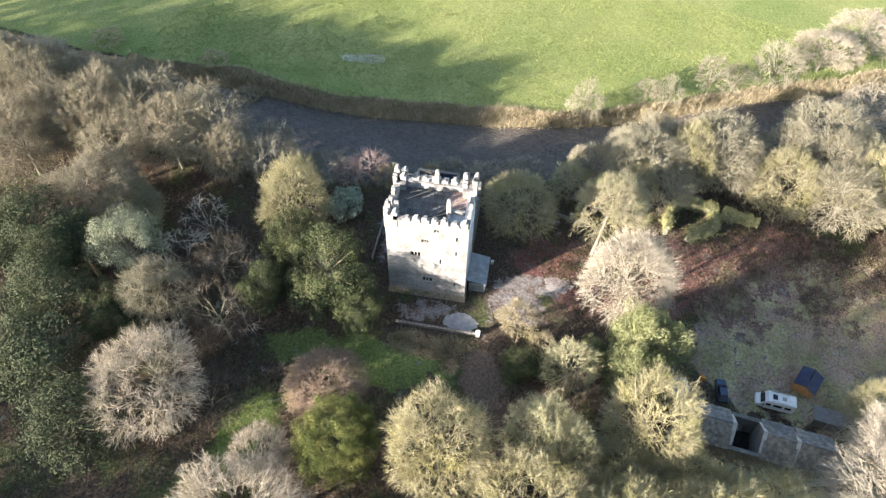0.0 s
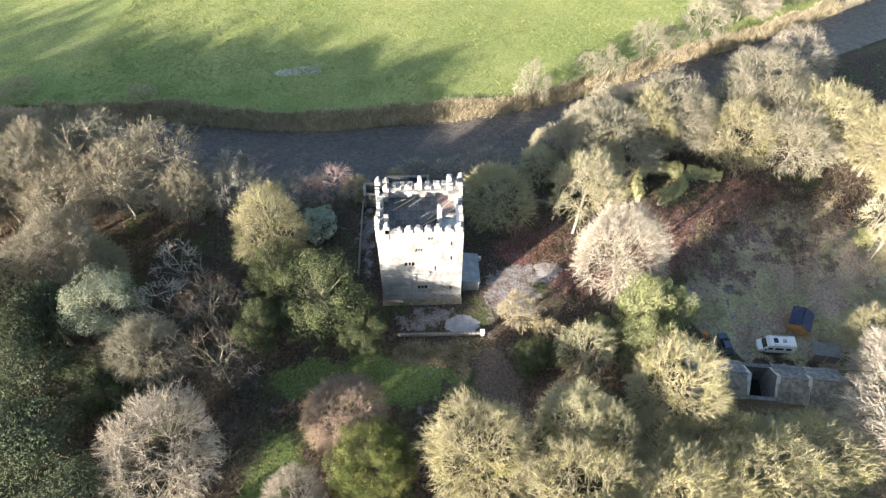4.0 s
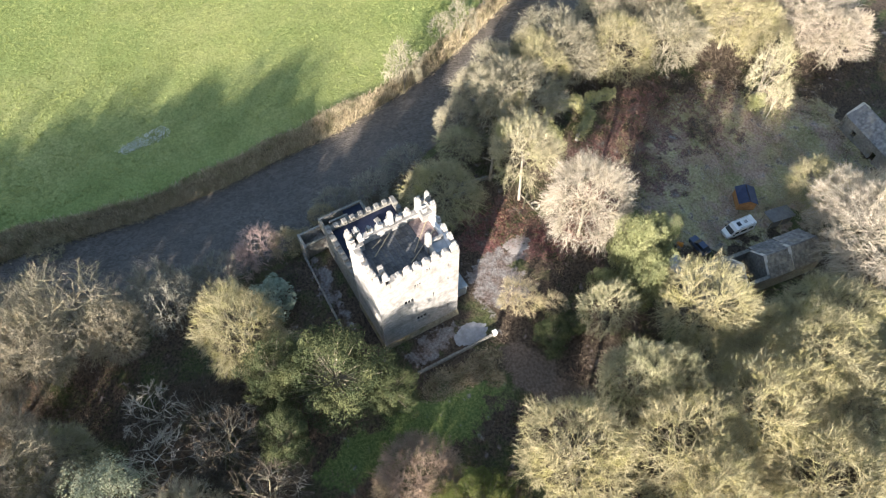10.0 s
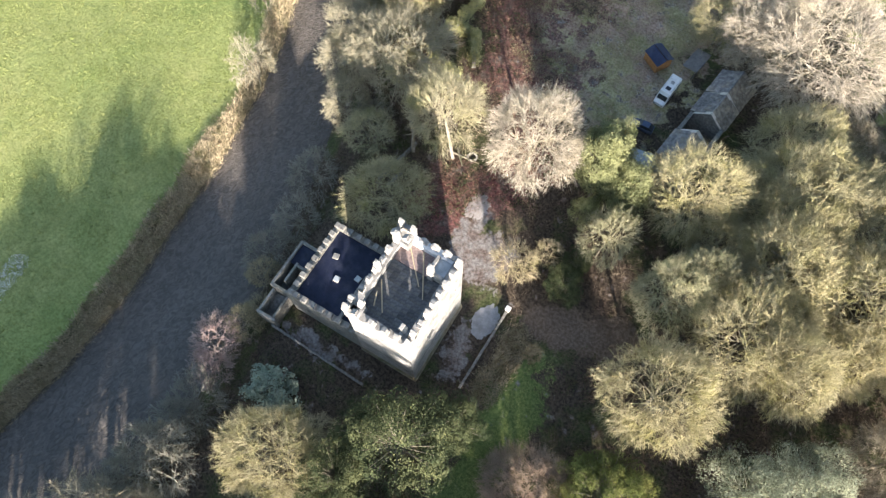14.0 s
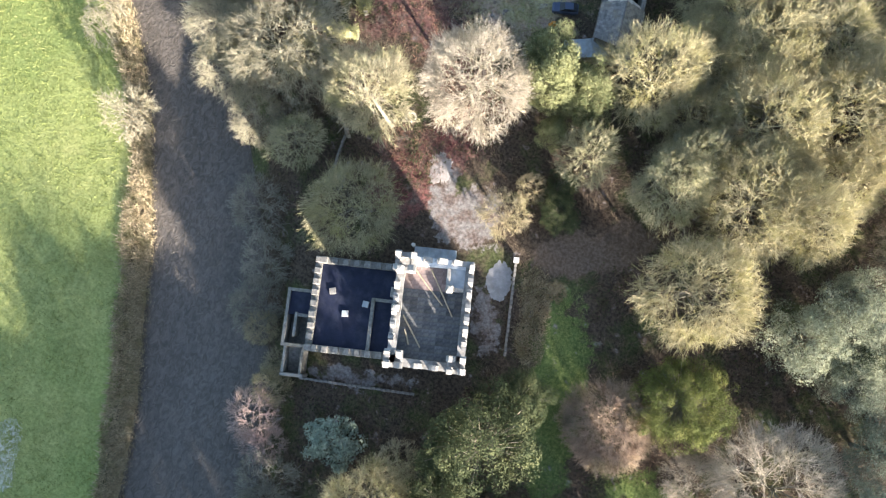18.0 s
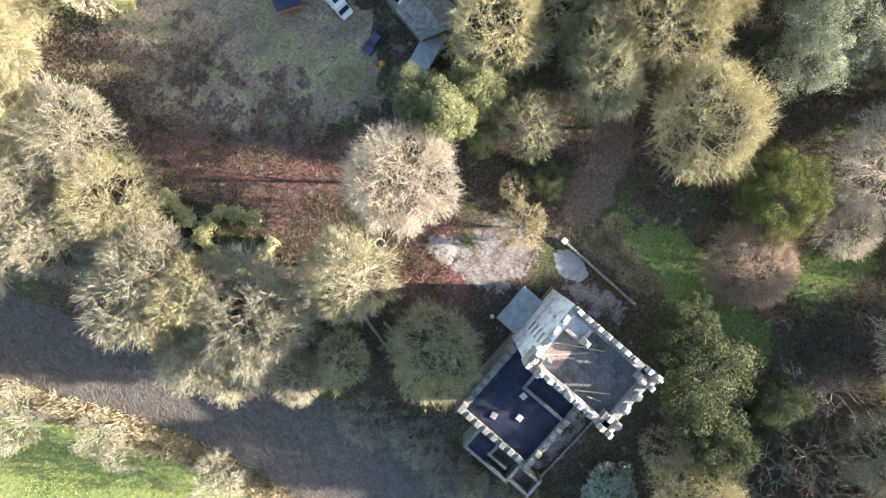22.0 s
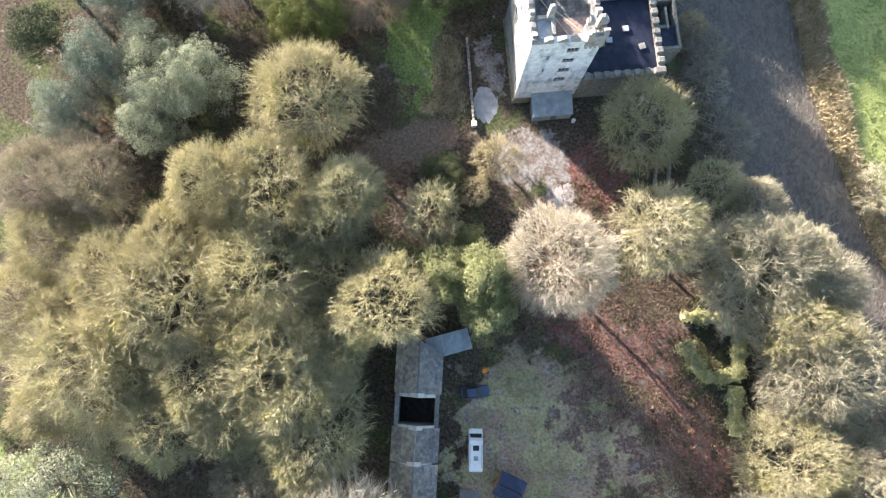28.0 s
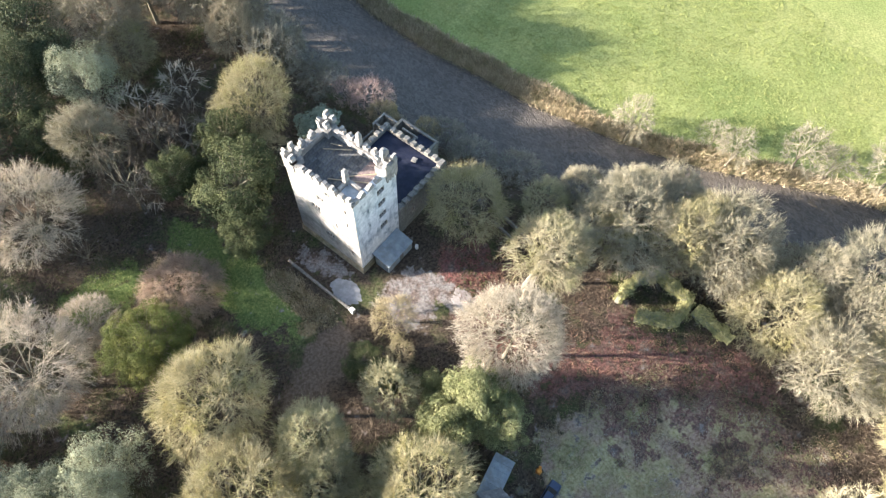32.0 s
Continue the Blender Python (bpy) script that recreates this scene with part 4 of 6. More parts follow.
# ruined long house west of the meadow
ruin = thing("ruined_house", pose(-22.4, 78.7, 0, 0, 0, 6.8), "roof-patched ruined stone house beside the meadow", "ruin")
for y in (-2.7, 2.15):
    part("wall", pierced(20, -0.5, 3.6, 0.55, [(3, 4, 0.8, 2.2), (8.5, 9.6, 0, 2.1), (14, 15, 0.8, 2.2)]), RUBBLE, ruin).matrix_basis = pose(0, y, 0)
for x in (0.0, 7.0, 19.45):
    bm = bmesh.new()
    gable(bm, x, 0.55, 2.7 if x != 7.0 else 2.14, 3.7, 5.9, -0.5)
    part("gable", bm, OLDRENDER, ruin, "bare gable wall")
roof_slope(ruin, SLATE, 19.4, 2.85, 2.15, pose(0.3, -2.85, 3.62), 31)
roof_slope(ruin, SLATE, 12.0, 2.85, 2.15, pose(19.7, 2.85, 3.62, 0, 0, 180), 32)

# blue-roofed timber shed
shed = thing("garden_shed", pose(-10.3, 49.55, 0, 0, 0, -16), "small timber shed with orange boards and a blue felt roof", "shed")
for s in (-1, 1):
    for k in range(8):
        part("board", boxed(-1.75, 1.75, s * 1.5 - 0.03, s * 1.5 + 0.03, 0.05 + k * 0.25, 0.29 + k * 0.25), SHEDWOOD, shed)
        part("board", boxed(s * 1.75 - 0.03, s * 1.75 + 0.03, -1.47, 1.47, 0.05 + k * 0.25, 0.29 + k * 0.25), SHEDWOOD, shed)
    bm = bmesh.new()
    gable(bm, s * 1.75 - 0.03, 0.06, 1.5, 2.06, 2.75, 2.05)
    part("gable", bm, SHEDWOOD, shed)
    sl = part("roof_panel", boxed(-1.95, 1.95, 0, 1.85, 0, 0.06), BLUEFELT, shed, "blue felt roof slope")
    sl.matrix_basis = (pose(0, -1.72, 1.98, 25, 0, 0) if s < 0 else pose(0, 1.72, 1.98, 25, 0, 180))
part("door", boxed(1.785, 1.83, -0.45, 0.45, 0.1, 1.9), SHEDWOOD, shed)
# dark open store
store = thing("open_store", pose(-5.05, 53.1, 0, 0, 0, 5), "low dark corrugated-roofed store beside the barn", "shed")
for x in (-1.1, 1.1):
    for y in (-2.1, 0, 2.1):
        part("post", boxed(x - 0.06, x + 0.06, y - 0.06, y + 0.06, -0.2, 2.2), TIMBER, store)
for k in range(5):
    bm = bmesh.new()
    n = 13
    rows_ = [[bm.verts.new((x, -2.35 + k * 0.94 + 0.96 * i / (n - 1), z + 0.03 * (i % 2))) for i in range(n)] for x, z in ((-1.35, 2.2), (1.35, 2.5))]
    low = [[bm.verts.new(v.co - Vector((0, 0, 0.02))) for v in row] for row in rows_]
    for i in range(n - 1):
        bm.faces.new((rows_[0][i], rows_[1][i], rows_[1][i + 1], rows_[0][i + 1]))
        bm.faces.new((low[0][i + 1], low[1][i + 1], low[1][i], low[0][i]))
    part("roof_sheet", bm, DARKSHEET, store)
part("back_wall", boxed(1.0, 1.08, -2.2, 2.2, 0, 2.35), DARKSHEET, store)


def hull(sections, close=True):
    """A body skinned over cross-sections (y, [(x, z)...]) mirrored in x."""
    bm = bmesh.new()
    rings = []
    for y, prof in sections:
        pts = [(x, z) for x, z in prof] + [(-x, z) for x, z in reversed(prof)]
        rings.append([bm.verts.new((x, y, z)) for x, z in pts])
    n = len(rings[0])
    for a, b in zip(rings, rings[1:]):
        for i in range(n):
            j = (i + 1) % n
            bm.faces.new((a[i], b[i], b[j], a[j]))
    bm.faces.new(rings[0])
    bm.faces.new(rings[-1][::-1])
    bmesh.ops.recalc_face_normals(bm, faces=bm.faces)
    return bm


def wheels(parent, track, axles, r):
    for y in axles:
        for s in (-1, 1):
            wh = part("wheel", rodded((s * (track - 0.1), y, r), (s * (track + 0.1), y, r), r, sides=16), RUBBER, parent, "black tyre")
            part("rim", rodded((s * (track - 0.05), y, r), (s * (track + 0.112), y, r), r * 0.6, sides=12), STEEL, wh)


VANGLASS = surface("tinted_vehicle_glass", (0.02, 0.024, 0.03), (0.05, 0.055, 0.06), 1.0, 0.1, 0.0)
van = thing("camper_van", pose(-4.8, 45.4, 0, 0, 0, 9), "white high-roofed camper van with roof vents parked on the grass", "camper van")
bodyw = 1.05
part("body", hull([(-2.85, [(0.9, 0.45), (0.92, 0.85), (0.85, 1.0)]), (-2.35, [(1.0, 0.35), (1.02, 1.05), (0.92, 1.2)]), (-1.75, [(1.02, 0.35), (1.04, 1.3), (0.86, 2.05)]),
                   (-1.35, [(1.03, 0.35), (bodyw, 1.6), (0.95, 2.5)]), (2.6, [(1.03, 0.35), (bodyw, 1.6), (0.95, 2.55)]), (2.85, [(1.0, 0.45), (1.0, 1.6), (0.85, 2.35)])]), WHITEPAINT, van)
part("windscreen", hull([(-2.32, [(0.86, 1.205), (0.86, 1.235)]), (-1.76, [(0.80, 2.02), (0.80, 2.07)])]), VANGLASS, van, "dark windscreen")
for s in (-1, 1):
    for y0, y1 in ((-1.5, -0.8), (-0.4, 0.9), (1.3, 2.2)):
        part("side_window", boxed(*sorted((s * 1.03, s * 1.062)), y0, y1, 1.35, 1.9), VANGLASS, van)
    part("mirror", boxed(*sorted((s * 1.05, s * 1.28)), -1.95, -1.8, 1.3, 1.6, bevel=0.03), RUBBER, van)
    part("headlight", boxed(*sorted((s * 0.55, s * 0.85)), -2.9, -2.82, 0.65, 0.85, bevel=0.02), STEEL, van)
for y, w, d in ((-0.4, 0.42, 0.35), (1.0, 0.3, 0.3)):
    vent = part("roof_vent", boxed(-w, w, y - d, y + d, 2.5, 2.66, bevel=0.04), VANGLASS if y < 0 else STEEL, van, "raised roof vent")
part("roof_rack_box", boxed(-0.7, 0.2, 1.6, 2.3, 2.52, 2.66, bevel=0.04), WHITEPAINT, van)
for s in (-1, 1):
    part("roof_rail", rodded((s * 0.82, -0.9, 2.58), (s * 0.82, 2.3, 2.6), 0.03, sides=6), STEEL, van)
wheels(van, 0.93, (-1.9, 1.75), 0.33)

car = thing("hatchback_car", pose(-3.45, 37.6, 0, 0, 0, -73), "dark blue hatchback car parked by the barn", "car")
part("body", hull([(-2.0, [(0.65, 0.35), (0.72, 0.6), (0.6, 0.75)]), (-1.8, [(0.8, 0.25), (0.84, 0.65), (0.7, 0.88)]), (-0.85, [(0.84, 0.22), (0.86, 0.75), (0.75, 0.96)]),
                   (1.6, [(0.84, 0.22), (0.86, 0.78), (0.75, 0.98)]), (1.95, [(0.78, 0.3), (0.8, 0.7), (0.66, 0.9)])]), CARPAINT, car)
cabin = part("cabin", hull([(-0.9, [(0.70, 0.94), (0.68, 0.97)]), (-0.2, [(0.74, 0.94), (0.58, 1.42)]), (1.2, [(0.74, 0.94), (0.58, 1.44)]), (1.85, [(0.70, 0.9), (0.62, 0.97)])]), VANGLASS, car, "dark glazed cabin")
part("roof", boxed(-0.55, 0.55, -0.15, 1.15, 1.43, 1.475, bevel=0.02), CARPAINT, cabin, "grey-blue roof")
for s in (-1, 1):
    part("headlight", boxed(*sorted((s * 0.4, s * 0.64)), -2.03, -1.95, 0.52, 0.68), STEEL, car)
    part("mirror", boxed(*sorted((s * 0.84, s * 1.0)), -0.75, -0.6, 0.9, 1.02), CARPAINT, car)
wheels(car, 0.72, (-1.3, 1.25), 0.3)

mixer = thing("yard_machine", pose(-4.3, 34.3, 0, 0, 0, 30), "small yellow and orange yard machine beside the outbuilding", "machine")
for x, y in ((-0.4, -0.35), (0.4, -0.35), (-0.4, 0.35), (0.4, 0.35)):
    part("leg", rodded((x, y, 0), (x * 0.5, y * 0.5, 0.85), 0.04, sides=6), ORANGE, mixer)
bm = bmesh.new()
rod(bm, (0, 0, 0.6), (0.1, 0, 1.0), 0.25, 0.45, 14)
rod(bm, (0.1, 0, 1.0), (0.22, 0, 1.45), 0.45, 0.24, 14)
part("drum", bm, ORANGE, mixer)
part("motor_box", boxed(-0.65, -0.35, -0.2, 0.2, 0.7, 1.1, bevel=0.03), ORANGE, mixer)
for s in (-1, 1):
    part("wheel", rodded((-0.45, s * 0.42, 0.16), (-0.45, s * 0.5, 0.16), 0.16, sides=12), RUBBER, mixer)

# ---- trees ----
def envelope(d, bump):
    """How far a crown reaches in direction d: lumpy, not round."""
    out = np.ones(len(d))
    for k, (v, a, s) in enumerate(bump):
        out += a * np.exp(s * (d @ v - 1))
    return out


def unit(v):
    return v / (np.linalg.norm(v, axis=-1, keepdims=True) + 1e-9)


def bare_tree(seed, height, radius, spread=0.5, fine=0.015, counts=(9, 100, 12, 19), droop=0.0, upright=0.35, foot=0.22, long=1.0, ragged=1.0, low=-0.35, lobes=26, wild=0.46):
    """Trunk and limbs under a dome of branches, shoots and fine twigs, all running outward, with creases between its sub-crowns."""
    rng = np.random.RandomState(seed)
    wood, crown = Twigs(), Twigs()
    bump = [(unit(rng.normal(size=3) + (0, 0, 0.5)), ragged * rng.uniform(-0.24, 0.2), rng.uniform(4, 12)) for _ in range(12)]
    lobe = unit(rng.normal(size=(lobes, 3)) + (0, 0, 0.45))
    centre = np.array([0, 0, height * 0.5])
    scale = np.array([radius, radius, height * 0.5])
    def reach(d, f):
        swell = 0.80 + 0.22 * np.exp(16 * ((d @ lobe.T).max(1) - 1))
        return centre + d * scale * (envelope(d, bump) * swell * f)[:, None]
    lean = rng.normal(size=2) * 0.03 * height
    p0, p1 = np.array([[0, 0, -0.5]]), np.array([[lean[0] * 0.4, lean[1] * 0.4, height * foot]])
    p2 = np.array([[lean[0], lean[1], height * (foot + 0.25)]])
    tr = height * 0.019
    wood.sticks(p0, p0 * 0 + (0, 0, 0.3), tr * 1.7, tr * 1.15, 9)
    wood.sticks(p0 * 0 + (0, 0, 0.3), p1, tr * 1.15, tr * 0.9, 9)
    wood.sticks(p1, p2, tr * 0.9, tr * 0.45, 7)
    n1, n2, n3, n4 = counts
    az = np.arange(n1) * 2.4 + rng.uniform(0, 6)
    d1 = unit(np.stack([np.cos(az), np.sin(az), rng.uniform(-0.1, 1.1, n1) + upright], 1))
    a1 = p1 + (p2 - p1) * rng.uniform(0, 1, (n1, 1))
    b1 = reach(d1, np.full(n1, spread))
    mid = (a1 + b1) / 2 + np.array([0, 0, 0.04 * height]) + rng.normal(size=(n1, 3)) * 0.03 * height
    wood.sticks(a1, mid, tr * 0.42, tr * 0.28, 6)
    wood.sticks(mid, b1, tr * 0.28, tr * 0.16, 5)
    # branches to every side of the dome, each from the limb that points its way
    k = np.arange(n2)
    zz = 1 - (1 - low) * (k + 0.5) / n2
    ang = k * 2.39996 + rng.uniform(0, 6)
    rr = np.sqrt(1 - zz ** 2)
    d2 = unit(np.stack([rr * np.cos(ang), rr * np.sin(ang), zz], 1) + rng.normal(size=(n2, 3)) * 0.13)
    near = (d2 @ lobe.T).argmax(1)
    d2 = unit(d2 * 0.7 + lobe[near] * 0.3)
    k2 = len(d2)
    i2 = np.argmax(d2 @ d1.T + rng.uniform(0, 0.25, (k2, n1)), 1)
    f2 = rng.uniform(0.45, 1.0, k2)[:, None]
    a2 = np.where(f2 < 0.5, a1[i2] + (mid - a1)[i2] * f2 * 2, mid[i2] + (b1 - mid)[i2] * (f2 * 2 - 1))
    b2 = reach(d2, rng.uniform(0.66, 0.88, k2))
    m2 = (a2 + b2) / 2 + rng.normal(size=(k2, 3)) * 0.04 * radius
    wood.sticks(a2, m2, tr * 0.14, tr * 0.09, 4)
    crown.sticks(m2, b2, tr * 0.09, tr * 0.05, 4)
    i3 = np.repeat(np.arange(k2), n3)
    k3 = len(i3)
    a3 = m2[i3] + (b2 - m2)[i3] * rng.uniform(0.0, 1.0, (k3, 1)) ** 0.8
    d3 = unit(d2[i3] + rng.normal(size=(k3, 3)) * 0.24 + (0, 0, 0.04))
    b3 = reach(d3, rng.uniform(0.84, 1.04, k3))
    far = np.linalg.norm(b3 - a3, axis=1)
    b3 = a3 + (b3 - a3) * np.minimum(1, 0.46 * radius / far)[:, None]
    b3[:, 2] -= droop * radius * 0.22
    crown.blades(a3, b3, fine * 2.2, rng)
    crown.blades(b3, a3, fine * 1.2, rng)
    i4 = np.repeat(np.arange(k3), n4)
    k4 = len(i4)
    a4 = a3[i4] + (b3 - a3)[i4] * rng.uniform(0.15, 1.0, (k4, 1)) ** 0.7
    out = unit((a4 - centre) / scale)
    d4 = unit(unit(b3 - a3)[i4] * 0.55 + out * 0.26 + rng.normal(size=(k4, 3)) * wild + (0, 0, 0.06) - np.array([0, 0, droop]))
    b4 = a4 + d4 * (rng.uniform(0.08, 0.19, k4) * (radius ** 0.5) * 2.0 * long)[:, None]
    crown.blades(a4, b4, fine * rng.uniform(0.7, 1.35, k4), rng)
    return wood, crown


def leafy_tree(seed, height, radius, clumps=70, per=80, size=0.28, low=0.12, lump=0.28, cone=0.0, ragged=1.0):
    """Trunk and limbs under a crown of leaf sprays gathered in clumps."""
    rng = np.random.RandomState(seed)
    wood, crown = Twigs(), Twigs()
    bump = [(unit(rng.normal(size=3) + (0, 0, 0.4)), ragged * rng.uniform(-0.3, 0.25), rng.uniform(3, 8)) for _ in range(9)]
    centre = np.array([0, 0, height * (0.5 + low / 2)])
    scale = np.array([radius, radius, height * (0.5 - low / 2)])
    tr = height * 0.022
    wood.sticks([[0, 0, -0.5]], [[0, 0, height * 0.55]], tr * 1.3, tr * 0.6, 8)
    d = unit(rng.normal(size=(clumps, 3)) + (0, 0, 0.25))
    f = rng.uniform(0.45, 0.86, clumps)
    c = centre + d * scale * (envelope(d, bump) * f)[:, None]
    if cone:
        h = np.clip((c[:, 2] - height * low) / height, 0, 1)
        c[:, :2] *= (1 - cone * h)[:, None]
    start = np.stack([np.zeros(clumps), np.zeros(clumps), np.minimum(c[:, 2] * 0.7, height * 0.5)], 1)
    wood.sticks(start, c, tr * 0.28, tr * 0.1, 4)
    i = np.repeat(np.arange(clumps), per)
    n = len(i)
    q = unit(rng.normal(size=(n, 3)) + d[i] * 0.5)
    r = radius * lump * rng.uniform(0.7, 1.25, clumps)[i] * rng.uniform(0.35, 1.0, n) ** 0.5
    p = c[i] + q * r[:, None] * (1, 1, 0.8)
    keep = p[:, 2] > 0.15
    normal = unit(q + rng.normal(size=(n, 3)) * 0.5 + (0, 0, 0.35))
    crown.leaves(p[keep], normal[keep], size * rng.uniform(0.6, 1.3, keep.sum()), rng)
    return wood, crown


KINDS = {
    # kind: builder, base height, base radius, options, bark, crown material, variants, name, label, category
    "olive": ("bare", 12.5, 7.2, dict(), BARK, TWIG["olive"], 4, "tree", "bare winter tree with dense olive mossy twigs", "tree"),
    "paleolive": ("bare", 12.5, 7.0, dict(counts=(9, 84, 12, 18), long=1.1, wild=0.4), BARK, TWIG["paleolive"], 3, "tree", "bare winter tree with pale sunlit olive twigs", "tree"),
    "thin": ("bare", 14.0, 6.5, dict(counts=(8, 60, 9, 10), ragged=1.5, fine=0.015), BARK, TWIG["grey"], 3, "tree", "tall open bare tree by the river", "tree"),
    "darkbare": ("bare", 14.0, 6.5, dict(counts=(7, 34, 6, 6), ragged=1.6, fine=0.022), BARK, TWIG["dead"], 2, "tree", "dark bare tree in the shaded thicket", "tree"),
    "gold": ("bare", 11.5, 6.8, dict(foot=0.42, low=0.02), PALEBARK, TWIG["feather"], 1, "tree", "bare tree with bright straw-yellow mossy twigs", "tree"),
    "grey": ("bare", 11.5, 7.4, dict(), BARK, TWIG["grey"], 3, "tree", "bare grey-brown winter tree with fine twigs", "tree"),
    "greenbare": ("bare", 12.5, 6.2, dict(ragged=1.4), BARK, TWIG["greenbare"], 2, "tree", "bare tree clothed in green lichen and ivy", "tree"),
    "olivegreen": ("bare", 7.5, 4.2, dict(counts=(7, 60, 10, 15)), BARK, TWIG["greenbare"], 2, "small_tree", "small bare tree with greenish twigs", "tree"),
    "white": ("bare", 13.5, 8.6, dict(counts=(12, 120, 14, 16), spread=0.5, long=1.1, fine=0.0145, ragged=0.5, wild=0.33), BARK, TWIG["white"], 2, "tree", "bleached pale bare tree with fine radiating branches", "tree"),
    "brownbare": ("bare", 12.5, 7.6, dict(counts=(9, 80, 12, 18)), BARK, TWIG["brownbare"], 3, "tree", "tall bare tree with pinkish-brown twigs", "tree"),
    "whitebare": ("bare", 9.0, 3.6, dict(counts=(6, 24, 5, 6), spread=0.6, fine=0.025), PALEBARK, TWIG["white"], 1, "dead_tree", "small bleached dead tree with open branches", "tree"),
    "redbrown": ("bare", 7.0, 6.2, dict(counts=(10, 110, 13, 22), droop=0.35, foot=0.15, ragged=0.2, lobes=70, fine=0.013), BARK, TWIG["redbrown"], 1, "weeping_tree", "weeping bare tree with reddish-brown twigs", "tree"),
    "pinkshrub": ("bare", 6.0, 3.6, dict(counts=(9, 40, 9, 11), foot=0.06, upright=0.6), BARK, TWIG["pinkshrub"], 2, "shrub", "bare pinkish shrub on the river bank", "shrub"),
    "greyshrub": ("bare", 6.0, 4.0, dict(counts=(9, 44, 10, 12), foot=0.06, upright=0.5, ragged=1.6), BARK, TWIG["greyshrub"], 2, "shrub", "soft grey bare shrub by the river", "shrub"),
    "tan": ("bare", 4.6, 3.4, dict(counts=(9, 44, 10, 12), foot=0.05), BARK, TWIG["tan"], 2, "bush", "rounded bushy shrub with straw-coloured twigs", "shrub"),
    "feather": ("bare", 8.0, 4.8, dict(counts=(10, 34, 8, 10), foot=0.05, upright=0.7, spread=0.75, ragged=2.2, long=1.3), PALEBARK, TWIG["feather"], 2, "tree", "pale feathery bare tree with yellow-green stems", "tree"),
    "bankside": ("bare", 8.5, 3.6, dict(counts=(8, 36, 9, 11), foot=0.1, ragged=1.5, upright=0.7), BARK, TWIG["paleolive"], 2, "bankside_tree", "pale sunlit bare tree on the far river bank", "tree"),
    "brownbush": ("bare", 3.0, 2.6, dict(counts=(9, 36, 8, 9), foot=0.04), BARK, TWIG["tan"], 1, "bush", "brown bush on the far river bank", "shrub"),
    "deadbush": ("bare", 6.5, 5.5, dict(counts=(10, 50, 8, 9), foot=0.05, spread=0.65, ragged=1.6), BARK, TWIG["dead"], 2, "thicket", "dark tangled thicket of leafless stems", "shrub"),
    "laurel": ("leafy", 7.5, 4.6, dict(clumps=80, per=260, size=0.088, lump=0.24, ragged=2.0), BARK, LEAF["laurel"], 3, "evergreen_bush", "sunlit evergreen bush with yellow-green leaves", "shrub"),
    "ivybush": ("leafy", 5.0, 2.2, dict(clumps=40, per=150, size=0.1, lump=0.3, ragged=1.2), BARK, LEAF["ivy"], 1, "ivy_bush", "bright yellow-green ivy round the foot of a tree", "shrub"),
    "holly": ("leafy", 11.5, 5.6, dict(clumps=150, per=190, size=0.105, lump=0.2, ragged=1.4), BARK, LEAF["holly"], 3, "evergreen_tree", "dense evergreen tree with dark green leaves", "tree"),
    "yew": ("leafy", 8.5, 6.6, dict(clumps=300, per=190, size=0.075, lump=0.14, low=0.03, ragged=0.3), BARK, LEAF["yew"], 1, "yew_tree", "dome-shaped bright green clipped yew", "tree"),
    "pale": ("leafy", 12.0, 5.2, dict(clumps=60, per=290, size=0.088, lump=0.28), BARK, LEAF["pale"], 3, "evergreen_tree", "pale grey-green evergreen tree with billowing crown", "tree"),
    "pine": ("leafy", 13.0, 6.5, dict(clumps=110, per=90, size=0.14, lump=0.22, cone=0.45), BARK, LEAF["pine"], 3, "conifer", "dark blue-green conifer among bare trees", "tree"),
    "bluegreen": ("leafy", 13.0, 6.0, dict(clumps=90, per=200, size=0.095, lump=0.24, cone=0.3, ragged=1.3), BARK, LEAF["bluegreen"], 2, "conifer", "silvery blue-green conifer with billowing sprays", "tree"),
    "palebush": ("leafy", 3.4, 3.6, dict(clumps=50, per=80, size=0.2, low=0.02), BARK, LEAF["palebush"], 1, "bush", "low frosty grey-green bush beside the hall", "shrub"),
}
made_trees, tree_count = {}, {}


def tree(kind, x, y, height, radius, dz=0.0):
    how, bh, br, opts, bark, crown_mat, variants, name, label, category = KINDS[kind]
    k = tree_count.get(kind, 0)
    tree_count[kind] = k + 1
    radius *= 1.14 if how == "bare" else 1.08
    turn = (k * 137.5 + 40 * x) % 360
    m = Matrix.LocRotScale((x, y, at_ground(x, y) + dz), Euler((0, 0, radians(turn))), (radius / br, radius / br, height / bh))
    key = (kind, k % variants)
    if key in made_trees:
        first = made_trees[key]
        return copy_thing(first, m @ Matrix.Diagonal((1 / first.scale.x, 1 / first.scale.y, 1 / first.scale.z, 1)))
    t = thing(name, m, label, category, "woodland " + category + "s")
    seed = 100 * list(KINDS).index(kind) + k
    wood, crown = bare_tree(seed, bh, br, **opts) if how == "bare" else leafy_tree(seed, bh, br, **opts)
    part_of("trunk", wood.mesh("trunk", bark), bark, t)
    part_of("crown", crown.mesh("crown", crown_mat), crown_mat, t)
    made_trees[key] = t
    return t



